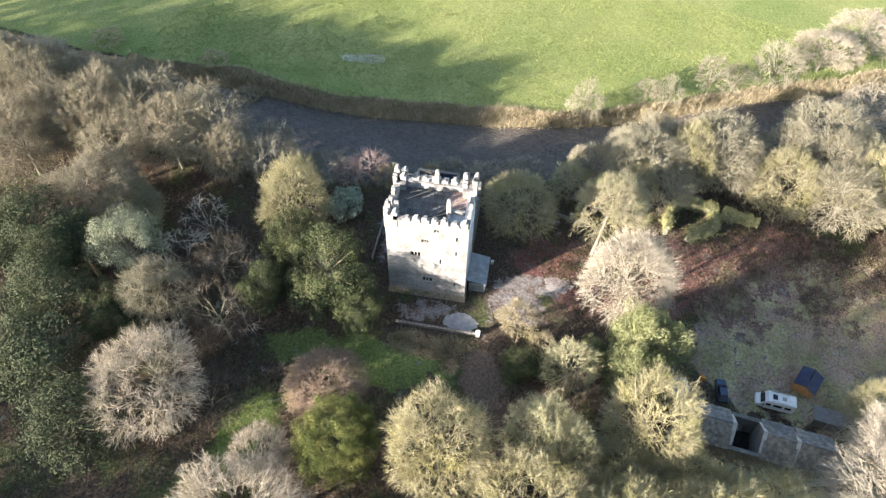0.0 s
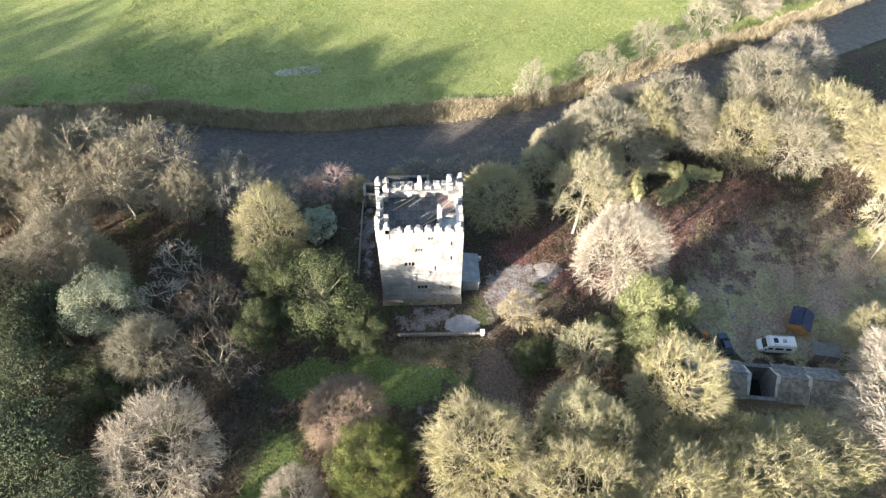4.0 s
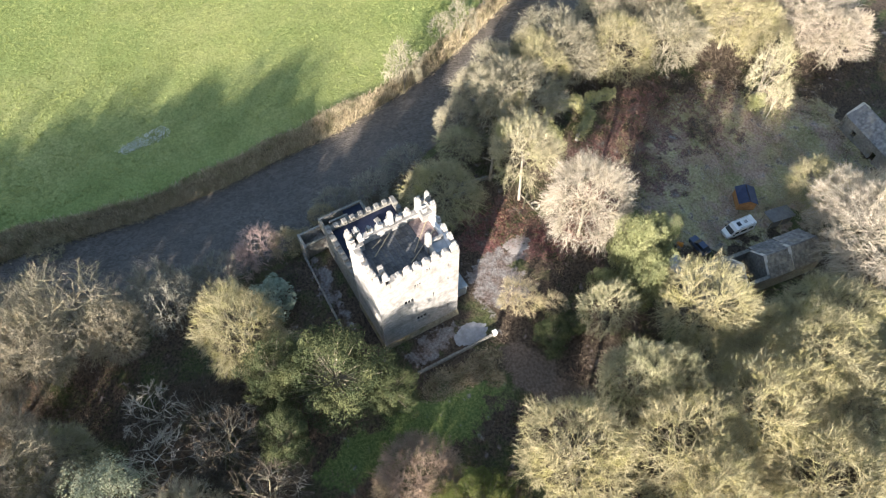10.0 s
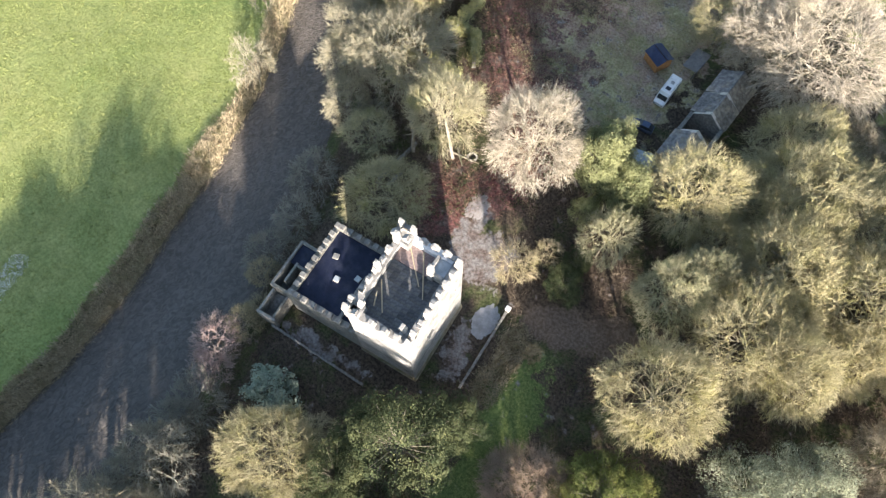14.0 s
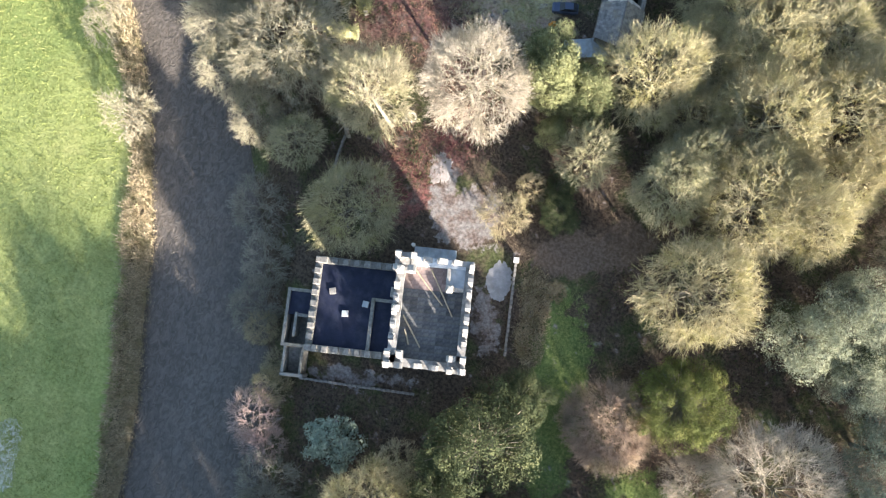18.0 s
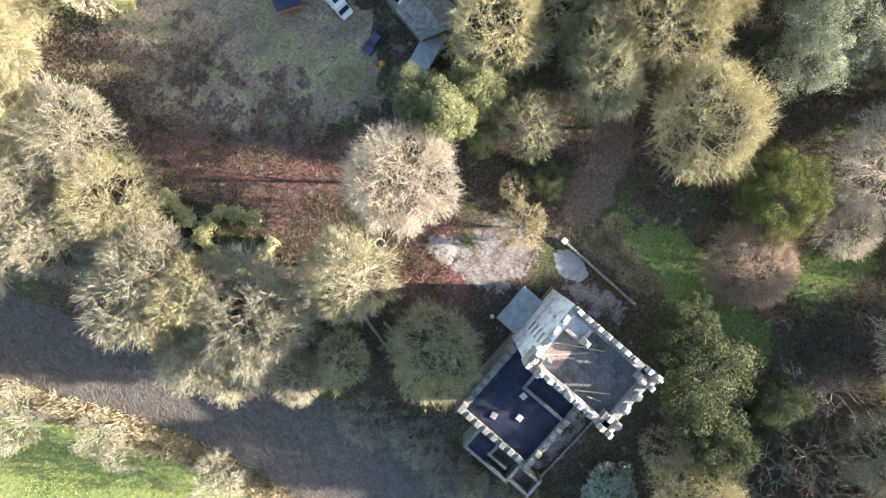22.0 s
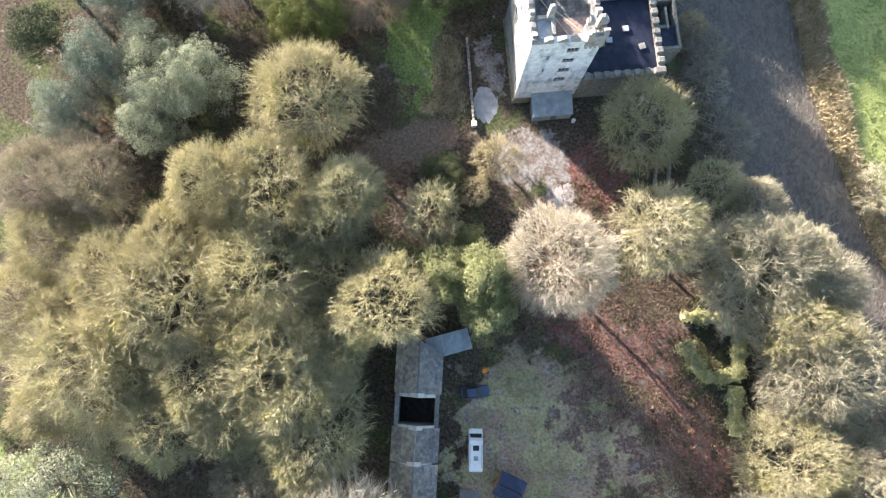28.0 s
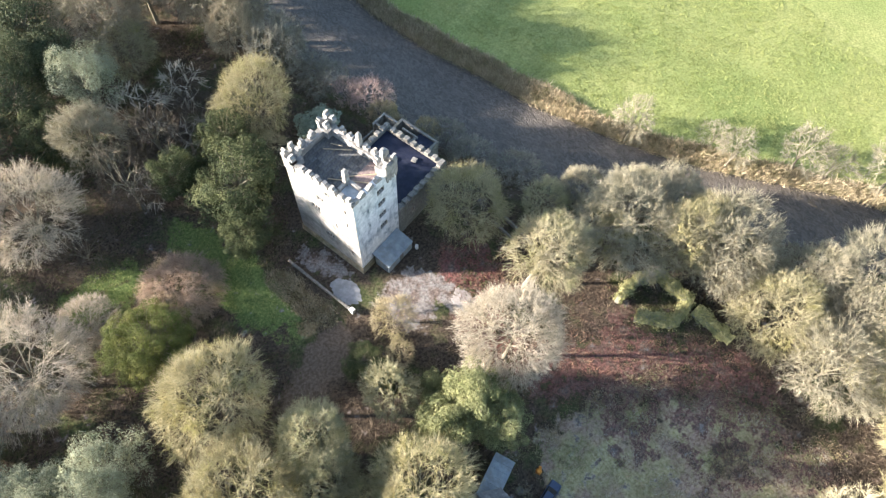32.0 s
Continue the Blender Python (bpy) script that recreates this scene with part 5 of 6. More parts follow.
tree('white', -11.0, 18.2, 18.5, 7.6)
gold = tree('gold', -21.2, 10.6, 17.0, 6.6)
gold.matrix_world = Matrix.Translation(gold.location) @ Matrix.Rotation(radians(15), 4, Vector((-0.326, -0.945, 0))) @ Matrix.Translation(-gold.location) @ gold.matrix_world
gold["label"] = "leaning bare tree with a clear pale trunk and straw-yellow twigs"
tree('olive', -20.5, -3.9, 14.0, 6.9)
tree('laurel', -0.8, 21.6, 19.0, 5.6)
tree('laurel', -2.8, 26.6, 14.0, 4.6)
tree('laurel', 4.4, 22.6, 16.0, 4.8)
tree('laurel', 1.6, 17.2, 10.0, 3.0)
tree('olivegreen', 6.9, 14.6, 15.0, 4.0)
tree('tan', -0.6, 3.6, 6.0, 3.6)
tree('tan', 1.7, 9.0, 4.0, 2.3)
tree('holly', 5.7, 10.7, 4.4, 2.8)
tree('holly', 7.0, 7.0, 4.4, 3.3)
tree('olive', 11.6, 27.6, 18.0, 7.2)
tree('greenbare', 19.0, 14.8, 17.0, 5.6)
tree('yew', 31.0, -12.0, 12.0, 7.4)
tree('redbrown', 23.4, -18.6, 7.5, 6.2)
tree('holly', 10.6, -20.0, 10.8, 4.4)
tree('holly', 7.8, -27.1, 16.0, 8.0)
tree('olive', -5.9, 59.7, 11.2, 5.6)
tree('feather', -31.2, 62.6, 16.0, 3.6)
tree('feather', -27.4, 63.4, 13.0, 2.9)
tree('olive', -52.4, 55.1, 16.2, 8.0)
tree('paleolive', -45.8, 48.5, 16.2, 7.6)
tree('olive', -46.0, 38.8, 15.0, 7.4)
tree('paleolive', -47.8, 31.2, 13.8, 6.5)
tree('olive', -43.5, 22.0, 15.0, 5.6)
tree('olive', -35.9, 14.4, 11.2, 3.6)
tree('paleolive', -38.8, 3.6, 10.0, 4.2)
tree('olive', -48.2, 63.8, 16.2, 7.6)
tree('olive', -41.0, 68.4, 12.5, 5.7)
tree('olive', -44.7, 67.5, 13.8, 4.8)
tree('white', 9.6, 63.1, 18.9, 12.4)
tree('greenbare', 20.5, 19.5, 16.0, 5.2)
tree('olive', 28.6, 27.6, 18.8, 8.0)
tree('olive', 39.4, 32.7, 18.8, 9.2)
tree('olive', 32.3, 41.1, 17.5, 7.9)
tree('olive', 21.8, 38.7, 17.5, 8.8)
tree('olive', 46.7, 43.4, 17.5, 8.9)
tree('pale', 47.1, 58.3, 15.0, 7.9)
tree('grey', 23.4, 52.4, 12.5, 5.9)
tree('olive', 42.3, 42.7, 15.0, 5.2)
tree('paleolive', -38.6, 14.4, 16.2, 9.1)
tree('paleolive', -47.9, 14.5, 15.0, 6.1)
tree('greyshrub', -29.9, -21.6, 6.0, 4.1)
tree('greyshrub', -30.7, -15.4, 6.0, 4.0)
tree('greyshrub', -35.4, -7.7, 6.0, 4.4)
tree('olivegreen', -31.8, 2.5, 9.0, 3.9)
tree('pale', 46.5, 4.7, 16.2, 6.0)
tree('pale', 50.9, -1.1, 13.8, 4.9)
tree('pale', 48.6, 8.6, 13.8, 5.2)
tree('pale', 42.9, 1.5, 15.0, 5.2)
tree('olive', 26.9, 2.0, 20.0, 8.0)
tree('olive', 30.6, 16.4, 18.0, 8.2)
tree('olive', 37.2, 16.6, 19.0, 6.2)
tree('olive', 47.6, 30.9, 15.0, 6.8)
tree('olive', 22.4, 33.2, 15.0, 7.1)
tree('grey', 54.4, 19.1, 13.8, 6.1)
tree('olive', 57.8, 27.7, 12.5, 5.4)
tree('brownbare', 46.6, -18.2, 12.0, 9.6)
tree('bluegreen', 57.0, -17.0, 15.0, 6.3)
tree('bluegreen', 57.0, 2.1, 15.0, 6.0)
tree('bluegreen', 56.8, -8.3, 14.5, 6.0)
tree('paleolive', -47.7, 26.3, 16.2, 8.1)
tree('paleolive', -46.1, 9.9, 12.5, 5.5)
tree('olive', -2.3, -39.2, 18.0, 6.6)
tree('palebush', -11.3, -35.3, 3.5, 4.1)
tree('pinkshrub', -23.2, -36.1, 9.0, 4.2)
tree('pinkshrub', -20.4, -39.5, 7.0, 3.2)
tree('tan', -22.6, -31.6, 7.0, 2.9)
tree('tan', -27.6, -24.6, 6.0, 2.6)
tree('tan', -23.0, -28.6, 4.0, 2.5)
tree('greyshrub', -13.6, -51.6, 15.0, 5.6)
tree('thin', -10.6, -63.5, 20.6, 8.0)
tree('thin', -10.9, -77.6, 21.4, 9.1)
tree('whitebare', 5.7, -53.0, 10.8, 4.4)
tree('pale', 18.4, -57.8, 19.4, 6.4)
tree('paleolive', 22.8, -48.9, 16.2, 5.6)
tree('grey', 11.0, -71.2, 17.8, 8.7)
tree('pine', 20.7, -66.5, 18.0, 6.8)
tree('brownbare', 36.2, -39.3, 18.4, 8.2)
tree('pine', 30.2, -64.1, 17.5, 8.4)
tree('olive', 9.7, -65.7, 12.5, 6.0)
tree('deadbush', 13.0, -39.3, 7.0, 4.1)
tree('deadbush', 13.7, -48.0, 7.0, 4.2)
tree('holly', 5.3, -35.5, 15.4, 5.0)
tree('grey', -6.6, -69.4, 18.8, 7.5)
tree('thin', 0.9, -75.4, 18.8, 7.8)
tree('grey', -11.9, -94.3, 18.8, 7.5)
tree('thin', -2.5, -100.8, 19.4, 8.0)
tree('grey', -1.2, -90.9, 17.5, 7.0)
tree('grey', -4.0, -82.6, 18.8, 8.0)
tree('thin', -14.8, -71.0, 19.9, 7.8)
tree('grey', 6.8, -93.1, 17.8, 8.5)
tree('pine', 22.6, -75.4, 19.0, 8.9)
tree('pine', 38.9, -57.6, 17.0, 9.9)
tree('pine', 45.1, -47.0, 15.6, 9.4)
tree('whitebare', 13.4, -51.9, 10.8, 5.2)
tree('deadbush', 5.4, -47.4, 7.0, 6.2)
tree('deadbush', 20.7, -41.5, 7.0, 5.8)
tree('pine', 25.0, -67.1, 18.5, 5.3)
tree('brownbare', -17.4, -117.0, 11.5, 10.3)
tree('paleolive', -62.2, 44.2, 15.0, 9.0)
tree('brownbare', -74.1, 50.8, 12.6, 8.2)
tree('brownbare', -97.9, 42.5, 11.5, 7.6)
tree('brownbare', -108.5, 50.1, 11.5, 8.0)
tree('bankside', -86.3, 33.1, 13.0, 5.9)
tree('bankside', -76.9, 20.6, 11.6, 4.5)
tree('bankside', -68.6, 12.7, 10.2, 3.7)
tree('bankside', -68.5, 8.2, 7.2, 2.7)
tree('bankside', -57.6, -2.6, 13.5, 4.0)
tree('bankside', -80.6, 25.5, 8.7, 3.6)
tree('brownbush', -38.4, -85.2, 3.0, 3.1)
tree('brownbush', -34.1, -112.4, 3.0, 3.8)
tree('brownbush', -35.2, -73.6, 2.5, 3.0)
tree('brownbare', -50.8, 69.8, 13.8, 9.5)
tree('brownbare', -46.7, 79.3, 13.8, 11.0)
tree('brownbare', -40.0, 83.4, 12.6, 8.2)
tree('white', 0.6, 61.0, 15.3, 7.6)
tree('olive', 18.1, 46.1, 16.2, 8.7)
tree('olive', 17.2, 34.2, 13.8, 5.6)
tree('pine', 66.8, -1.3, 13.2, 5.8)
tree('bluegreen', 60.4, 9.2, 12.0, 5.6)
tree('grey', 61.7, 20.1, 12.5, 6.5)
tree('olive', 58.8, 37.6, 13.8, 6.4)
tree('pine', 50.3, 1.7, 12.0, 3.6)
tree('holly', 28.2, -54.5, 12.1, 5.5)
tree('holly', 14.4, -35.5, 13.2, 4.3)
tree('brownbare', 36.8, -21.4, 7.5, 4.8)
tree('deadbush', 1.1, -40.9, 5.0, 5.4)
tree('tan', -1.3, -34.8, 4.0, 3.5)
tree('deadbush', 32.7, -33.8, 6.0, 5.5)
tree('paleolive', -53.1, 47.0, 15.0, 6.5)
tree('paleolive', -55.4, 38.1, 15.0, 5.5)
tree('olive', -48.4, 21.5, 13.8, 5.1)
tree('deadbush', -28.4, 8.8, 5.0, 3.3)
tree('greyshrub', -34.8, 5.2, 5.0, 3.3)
tree('deadbush', -26.6, 49.2, 2.2, 2.9)
tree('ivybush', -30.0, 61.6, 5.5, 1.9)
stone_wall((-3.0, 81.7), (-1.9, 69.5), 2.6, 0.6, "grey stone yard wall between the farm buildings", 14)
tree('grey', -7.5, -57.8, 15.0, 5.0)
tree('grey', -18.4, -86.4, 17.5, 6.0)
tree('greyshrub', -17.3, -44.4, 8.0, 4.6)
tree('whitebare', 18.0, -37.7, 7.2, 4.2)
tree('whitebare', 9.3, -43.9, 6.0, 4.6)
tree('greyshrub', -16.8, -48.1, 7.0, 3.8)
tree('greyshrub', -16.0, -57.4, 7.5, 4.2)
tree('greyshrub', -14.7, -62.4, 8.0, 4.4)
tree('greyshrub', -13.4, -68.9, 8.0, 4.5)
tree('greyshrub', -12.5, -76.2, 8.0, 4.5)
tree('olive', 32.5, 22.2, 16.2, 5.5)
tree('olive', 41.9, 24.9, 15.0, 5.5)
tree('olive', 36.5, 49.3, 15.0, 5.5)
tree('olive', 27.8, 46.4, 15.0, 5.5)
tree('olive', 52.9, 37.5, 13.8, 5.5)
tree('olive', 28.5, 34.4, 16.2, 5.0)
tree('olive', 45.4, 37.3, 15.0, 5.5)
tree('olive', 19.2, 25.4, 13.8, 5.0)
tree('olive', 52.8, 49.5, 12.5, 5.0)
tree('darkbare', 14.1, -42.9, 16.5, 5.0)
tree('darkbare', 21.6, -37.9, 16.0, 5.5)

# ---- yard surfaces ----
def patch(name, cx, cy, rx, ry, turn, material, label, category, seed, lift=0.02, rim=0.14):
    """A thin worn sheet with an uneven outline, draped on the ground."""
    r = np.random.RandomState(seed)
    n = 150
    a = np.arange(n) * math.tau / n
    wob = 1 + rim * sum(np.sin(k * a + r.uniform(0, 6)) / k ** 0.6 for k in range(2, 40)) * 0.4
    u, v, c, s = np.cos(a) * rx * wob, np.sin(a) * ry * wob, math.cos(radians(turn)), math.sin(radians(turn))
    verts, faces = [], []
    for f, z in ((0.0, lift), (0.5, lift), (0.9, lift), (1.0, lift - 0.06)):
        for i in range(n):
            x, y = cx + (u[i] * c - v[i] * s) * f, cy + (u[i] * s + v[i] * c) * f
            verts.append((x, y, at_ground(x, y) + z))
    for k in range(3):
        for i in range(n):
            j = (i + 1) % n
            faces.append((k * n + i, (k + 1) * n + i, (k + 1) * n + j, k * n + j))
    return sheet(name, raw(name, verts, faces, material), label, category)


patch("pavement_pad", 2.4, -5.2, 1.9, 3.2, 15, GRAVELPAD, "worn pale blue-grey concrete pad inside the gate", "pavement", 5)
patch("pavement_patch", -11.9, 7.3, 1.9, 2.4, 20, PALEPATCH, "bright patch of pale lime gravel", "gravel", 6, rim=0.3)

# ---- old walls and dead wood ----
for a, b in (((-27.1, 8.0), (-26.5, -1.2)), ((-24.9, 3.2), (-24.4, -1.0))):
    stone_wall(a, b, 1.0, 0.38, "mossy wall of the narrow water channel", 12)
dead = thing("dead_tree", pose(-26.6, 6.7, 0), "bleached standing dead tree with broken forked limbs", "tree")
bm = bmesh.new()
rod(bm, (0, 0, -0.4), (0.1, 0.05, 3.5), 0.34, 0.26, 9)
rod(bm, (0.1, 0.05, 3.4), (0.35, 0.1, 7.2), 0.26, 0.12, 8)
part("trunk", bm, PALEBARK, dead)
for a, b in (((0.3, 0.1, 6.6), (1.7, 0.8, 8.6)), ((0.2, 0.1, 5.2), (-1.6, 1.0, 7.0)), ((0.25, 0.1, 5.8), (0.2, -1.8, 7.4)), ((0.35, 0.1, 7.0), (-0.4, 0.3, 8.8)), ((1.2, 0.55, 7.9), (2.6, 0.2, 8.7))):
    part("limb", rodded(a, b, 0.11, 0.035, sides=6), PALEBARK, dead)
for k, (a, b) in enumerate((((-22.9, 10.9), (-17.3, 12.9)), ((-21.9, 12.4), (-18.9, 10.6)))):
    lg = thing("fallen_log", pose(*a, at_ground(*a)), "fallen mossy log on red leaf litter", "log")
    d = Vector((b[0] - a[0], b[1] - a[1], 0.25))
    part("stem", rodded((0, 0, 0.2), d, 0.24, 0.13, sides=9), BARK, lg)
    part("branch", rodded(d * 0.6, d * 0.6 + Vector((0.6, 1.1, 1.1)), 0.09, 0.03, sides=6), BARK, lg)


ring = thing("fire_pit", pose(-19.0, 13.0, at_ground(-19.0, 13.0)), "ring of pale stones round dark ash", "fire pit")
rs = random.Random(12)
part("ash_bed", rodded((0, 0, -0.2), (0, 0, 0.06), 0.62, 0.55, sides=14), RUBBER, ring, "black ash")
for k in range(11):
    st = part("stone", boxed(-0.2, 0.2, -0.15, 0.15, -0.1, rs.uniform(0.25, 0.42), bevel=0.05, taper=0.03), OLDRENDER, ring)
    a = k * math.tau / 11
    st.matrix_basis = pose(0.72 * math.cos(a), 0.72 * math.sin(a), 0, rs.uniform(-8, 8), rs.uniform(-8, 8), math.degrees(a) + 90 + rs.uniform(-12, 12))


def ivy_wall(name, pts, h, thick, label, seed):
    """A broken wall smothered in ivy: stone core pieces and a coat of leaf sprays."""
    r = np.random.RandomState(seed)
    w = thing(name, pose(pts[0][0], pts[0][1], at_ground(*pts[0])), label, "ruin")
    coat = Twigs()
    o = Vector((pts[0][0], pts[0][1], 0))
    for a, b in zip(pts, pts[1:]):
        a, b = Vector((*a, 0)) - o, Vector((*b, 0)) - o
        d = b - a
        hh = h * r.uniform(0.8, 1.15)
        core = part("wall", boxed(0, d.length, -thick / 2, thick / 2, -0.8, hh, bevel=0.06), RUBBLE, w)
        core.matrix_basis = pose(a.x, a.y, 0, 0, 0, math.degrees(math.atan2(d.y, d.x)))
        n = int(900 * d.length)
        f = r.uniform(-0.03, 1.03, n)
        side = r.choice([-1, 0, 1], n, p=[0.3, 0.4, 0.3])
        z = np.where(side == 0, hh, r.uniform(0.1, 1, n) * hh) + r.normal(size=n) * 0.3 * (1 + 0.8 * np.sin(f * d.length * 1.4 + 1))
        off = side * thick / 2 + np.where(side == 0, r.uniform(-0.5, 0.5, n) * thick, 0) + r.normal(size=n) * 0.34 * (1 + 0.7 * np.sin(f * d.length * 2.1 + seed))
        q = np.array(d.normalized())
        p = np.array([-q[1], q[0], 0])
        c = np.array(a) + q * (f * d.length)[:, None] + p * off[:, None] + np.stack([0 * z, 0 * z, z], 1)
        coat.leaves(c, unit(p * side[:, None] + (0, 0, 0.6) + r.normal(size=(n, 3)) * 0.5), 0.12 * r.uniform(0.6, 1.4, n), r)
        for k in range(int(d.length * 1.6)):
            m = 150
            s = r.uniform(0.35, 0.8)
            hub = np.array(a) + q * r.uniform(0, d.length) + p * r.normal() * thick * 0.6 + np.array((0, 0, hh * r.uniform(0.5, 1.15)))
            way = unit(r.normal(size=(m, 3)))
            coat.leaves(hub + way * s * r.uniform(0.5, 1, (m, 1)), unit(way + (0, 0, 0.4)), 0.11 * r.uniform(0.6, 1.4, m), r)
    ivy = part_of("ivy", coat.mesh("ivy", LEAF["ivy"]), LEAF["ivy"], w, "thick yellow-green ivy coat")
    return w


ivy_wall("ivy_ruin", [(-31.2, 21.7), (-35.7, 20.9), (-39.6, 22.9), (-39.9, 28.8), (-35.4, 29.8), (-31.5, 25.5)], 2.6, 0.7, "small roofless ruin smothered in yellow-green ivy", 3)
ivy_wall("ivy_wall", [(-39.8, 30.2), (-40.3, 33.4), (-40.9, 37.0)], 2.0, 0.7, "broken wall overgrown with ivy", 4)

# ---- small plants ----
def scatter(name, x0, x1, y0, y1, n, test, blades, h, w, material, label, seed, lean=0.35, spreadr=0.2, leafy=0.0):
    """Tufts of blades or stems strewn where test holds, all one stuff."""
    r = np.random.RandomState(seed)
    x, y = r.uniform(x0, x1, n), r.uniform(y0, y1, n)
    k = test(x, y, r)
    x, y = x[k], y[k]
    z = ground_z(x, y)
    m = len(x)
    tw = Twigs()
    i = np.repeat(np.arange(m), blades)
    t = len(i)
    a = np.stack([x[i] + r.normal(size=t) * spreadr, y[i] + r.normal(size=t) * spreadr, z[i] - 0.05], 1)
    hh = h * r.uniform(0.55, 1.25, m)[i] * r.uniform(0.6, 1.1, t)
    tip = a + np.stack([r.normal(size=t) * lean * hh, r.normal(size=t) * lean * hh, hh], 1)
    tw.blades(a, tip, w * r.uniform(0.7, 1.3, t), r)
    if leafy:
        tw.leaves(tip, unit(r.normal(size=(t, 3)) + (0, 0, 1.2)), leafy * r.uniform(0.6, 1.4, t), r)
    ob = new(name, tw.mesh(name, material))
    return tagged(ob, label, "plants", kind="stuff")


def river_far(x, y):
    return np.interp(y, RIVER_Y, RIVER_FAR) - x


def river_near(x, y):
    return x - np.interp(y, RIVER_Y, RIVER_NEAR)


scatter("reed_grass", -112, -22, -105, 72, 330000, lambda x, y, r: (river_far(x, y) > -0.2) & (river_far(x, y) < 3.3 + 1.1 * lumps(x, y, 4, 9)), 5, 1.1, 0.06, REED,
        "dry tan and orange reeds along the far river bank", 1, 0.4, 0.3)
scatter("field_grass", -112, -25, -105, 60, 90000, lambda x, y, r: (river_far(x, y) > 3.0) & (r.uniform(0, 1, len(x)) < 0.62 + 0.35 * lumps(x, y, 2.2, 21)), 5, 0.26, 0.07, TUSSOCK, "rough green tussocks of pasture grass", 2, 0.7, 0.22)
scatter("meadow_grass", -42, 2, 30, 82, 26000, lambda x, y, r: (r.uniform(0, 1, len(x)) < 0.55 + 0.45 * lumps(x, y, 1.5, 31)) & (oval(x, y, -20, 54, 18, 22, 35) + oval(x, y, -12, 40, 10, 9) > 0.3) & ~((x > -7.5) & (x < 8) & (y > 42) & (y < 58)) & (np.hypot(x + 3.5, y - 37.9) > 2.6), 5, 0.38, 0.035, MEADOWGRASS, "withered meadow grass in tufts", 3, 0.6, 0.3)


def meadow_here(x, y):
    house = (x > -7.5) & (x < 8) & (y > 42) & (y < 58)
    return (oval(x, y, -20, 54, 18, 22, 35) + oval(x, y, -12, 40, 10, 9) > 0.3) & ~house & (np.hypot(x + 3.5, y - 37.9) > 2.6)


scatter("dead_grass", -42, 2, 30, 82, 22000, lambda x, y, r: meadow_here(x, y) & (lumps(x, y, 1.2, 41) + 0.5 * lumps(x, y, 0.4, 43) > 0.55), 5, 0.3, 0.03, DEADGRASS, "bleached patches of dead meadow grass", 13, 0.8, 0.25)
scatter("moss_grass", -42, 2, 30, 82, 26000, lambda x, y, r: meadow_here(x, y) & (lumps(x, y, 1.7, 47) + 0.5 * lumps(x, y, 0.5, 49) > 0.35), 5, 0.26, 0.035, MEADOWMOSS, "green mossy tufts in the meadow", 14, 0.8, 0.25)
scatter("leaf_litter", -46, -4, -4, 56, 22000, lambda x, y, r: (oval(x, y, -32, 38, 6, 12, 40) + oval(x, y, -19, 26, 5, 13, 60) + oval(x, y, -17, 4, 5, 6, 20) + oval(x, y, -12, 13, 4, 6) > 0.25) & (lumps(x, y, 0.9, 53) > 0.0), 4, 0.22, 0.05, RUSTBRACKEN, "heaps of russet leaf litter and fern", 15, 1.0, 0.3)


def open_ground(x, y):
    c, s = math.cos(radians(15.5)), math.sin(radians(15.5))
    u, v = (x + 3.85) * c + (y + 13.2) * s, -(x + 3.85) * s + (y + 13.2) * c
    castle = (u > -22.5) & (u < 5.0) & (v > -11.5) & (v < 10.5)
    yard = (oval(x, y, -5.5, 3, 7, 7) > 0.25) | (oval(x, y, 2.2, -8, 3.2, 8, 12) > 0.25) | (oval(x, y, 10.5, 2.5, 6.5, 3.4, 15) > 0.35)
    grass = (oval(x, y, 15.5, -18, 4.6, 14, 6) > 0.4) | (oval(x, y, 34, -27, 6, 3.5) > 0.4) | (oval(x, y, -20, 54, 17, 20, 35) > 0.5) | (oval(x, y, -11, 40, 9, 9) > 0.5)
    farm = ((x > -8) & (x < 9.5) & (y > 29) & (y < 58)) | ((x > -26) & (x < 0) & (y > 76) & (y < 88))
    return castle | yard | grass | farm | (oval(x, y, 45, 88, 36, 24, -25) > 0.4)


def red_litter(x, y):
    return 0.6 * oval(x, y, -32, 47, 19, 4.5, -70) + oval(x, y, -32, 38, 6, 12, 40) + oval(x, y, -19, 26, 5, 13, 60) + oval(x, y, -17, 5, 5, 6, 20) + oval(x, y, -12, 13, 4, 5)


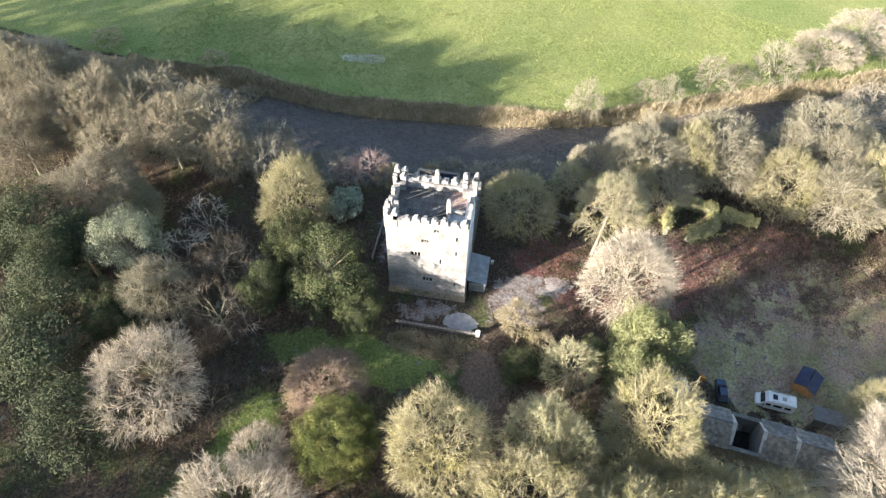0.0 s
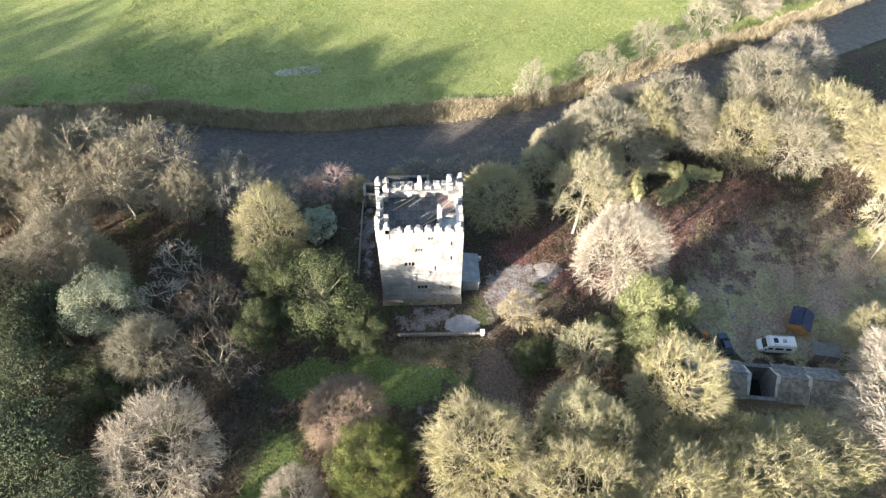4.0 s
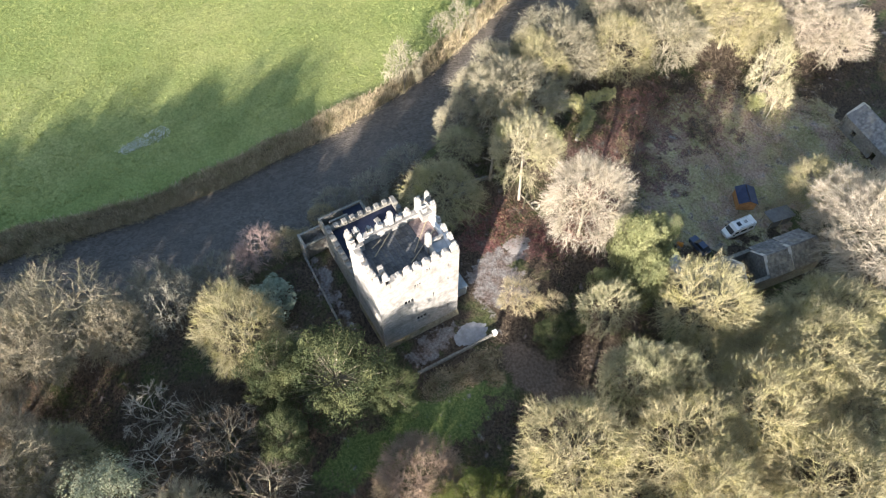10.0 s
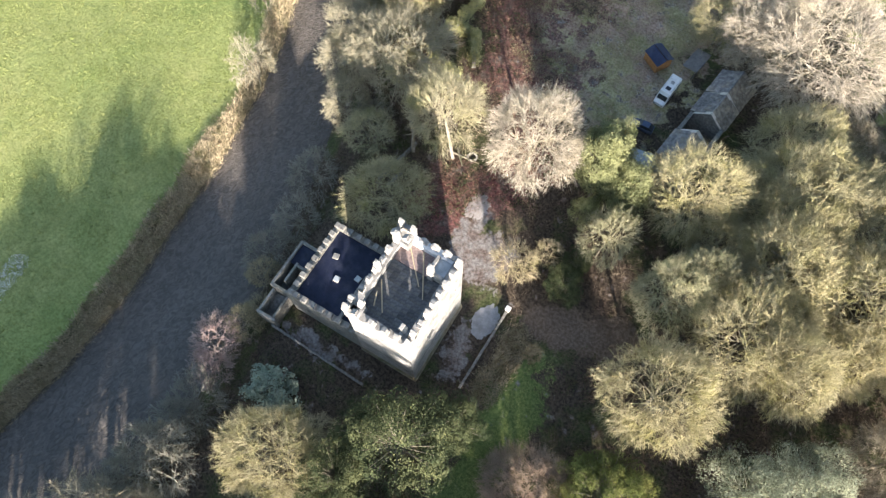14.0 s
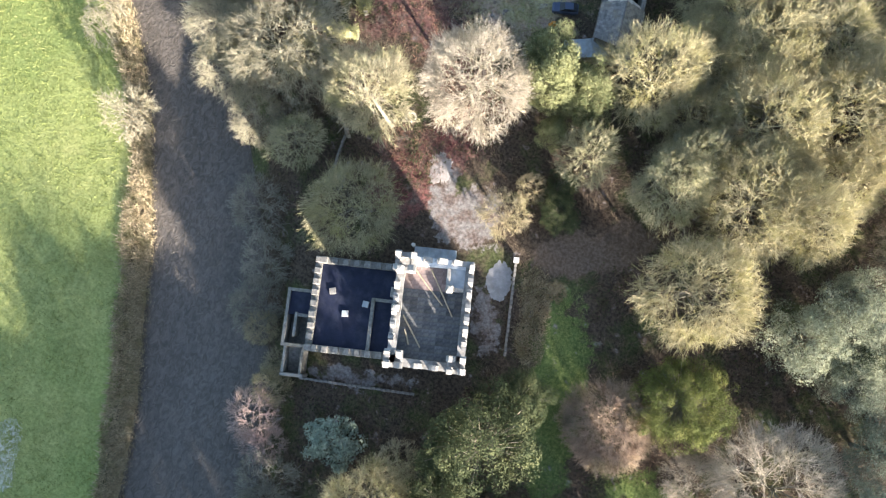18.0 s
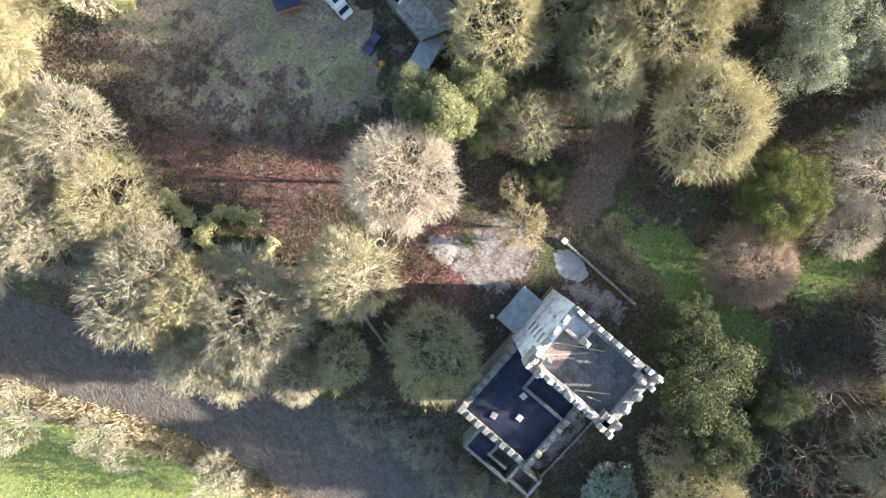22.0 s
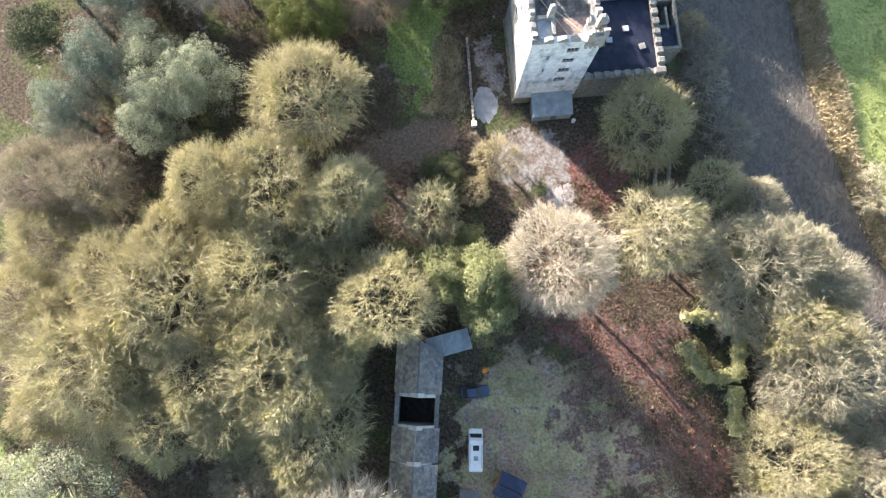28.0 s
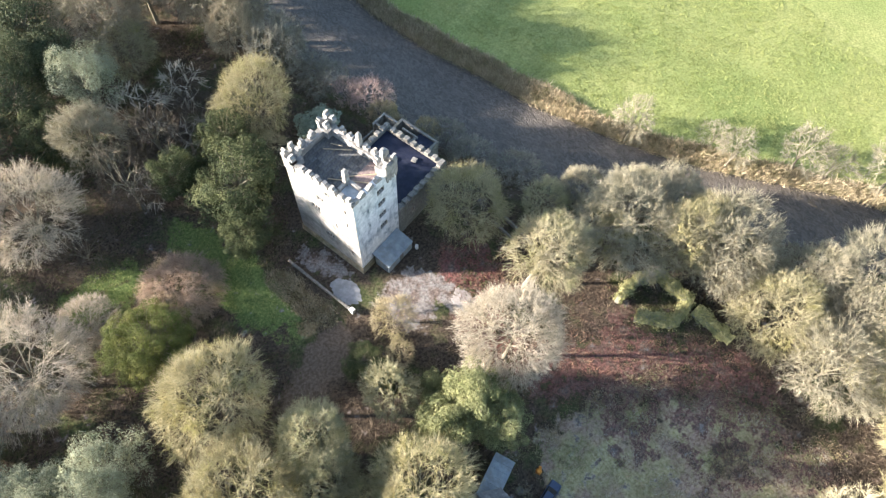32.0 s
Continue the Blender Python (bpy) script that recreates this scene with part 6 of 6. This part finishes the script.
scatter("bramble", -60, 62, -100, 100, 42000, lambda x, y, r: (river_near(x, y) > 1.0) & ~open_ground(x, y) & ~((red_litter(x, y) > 0.35) & (r.uniform(0, 1, len(x)) < 0.75)), 5, 1.1, 0.03, BRAMBLE, "brown brambles and dead stems on the woodland floor", 4, 0.8, 0.35)
scatter("undergrowth", -60, 62, -100, 100, 15000, lambda x, y, r: (river_near(x, y) > 1.0) & ~open_ground(x, y) & (lumps(x, y, 4.0, 11) > 0.0), 7, 0.55, 0.02, LEAF["undergrowth"],
        "low green and brown leafy undergrowth", 5, 0.7, 0.45, leafy=0.16)
scatter("bracken", -46, -8, -4, 56, 9000, lambda x, y, r: (red_litter(x, y) > 0.3) & ~open_ground(x, y), 4, 0.4, 0.035, RUSTBRACKEN,
        "rusty red bracken and leaf litter", 6, 0.9, 0.3)
scatter("straw_grass", 4, 18, -18, 2, 9000, lambda x, y, r: (oval(x, y, 9.0, -9, 2.0, 6.5, 15) > 0.35), 5, 0.6, 0.04, REED, "long straw-coloured grass beside the boundary wall", 7, 0.6, 0.3)
scatter("white_stubble", -60, -50, -62, -48, 1800, lambda x, y, r: oval(x, y, -55.2, -55.3, 1.6, 4.2, 20) > 0.4, 4, 0.25, 0.06, PLASTICWHITE, "small patch of white frosted stubble in the field", 8, 0.9, 0.25)

scatter("lawn_grass", 4, 46, -36, 0, 16000, lambda x, y, r: (oval(x, y, 14.8, -14, 4.4, 9.5, 10) + oval(x, y, 17.5, -24, 3.6, 8, 5) + oval(x, y, 34, -27, 8, 5) > 0.35) & (oval(x, y, 9.8, -9, 2.4, 8, 15) < 0.3), 5, 0.24, 0.04, TUSSOCK, "rough green lawn grass in a clearing", 9, 0.7, 0.2)

# ---- woods to the south along the river ----
rng = random.Random(9)
# mostly out of view, sized and spaced to cast the field's long shadows
for x, y, h, r in ((-8, -85, 20, 6.5), (-12, -104, 21, 7.5), (-4, -109, 20, 7), (-7, -98, 20, 7), (-9, -115, 21, 7), (-3, -121, 21, 7)):
    tree("grey", x, y, h, r)
for k in range(20):
    y = -80 - 5.2 * k
    tree("thin", float(np.interp(y, RIVER_Y, RIVER_NEAR)) + rng.uniform(2, 9), y, rng.uniform(16.0, 20.0) + min(k, 6), rng.uniform(5.0, 7.5))
    if k % 2:
        tree(rng.choice(("grey", "olive")), float(np.interp(y, RIVER_Y, RIVER_NEAR)) + rng.uniform(11, 20), y - 4, rng.uniform(12, 15.0), rng.uniform(5.0, 6.5))
# unseen pines added on the sun side to shade the woods in view
for x, y, h, r in ((70, -12, 17, 6), (72, -24, 17, 6.5), (62, -62, 17, 6.5), (54, -74, 18, 7), (72, -52, 16, 6), (46, -86, 18, 7), (66, -78, 17, 7), (84, -50, 17, 6.5), (40, -98, 17, 7), (76, -66, 18, 7)):
    tree("pine", x, y, h, r)
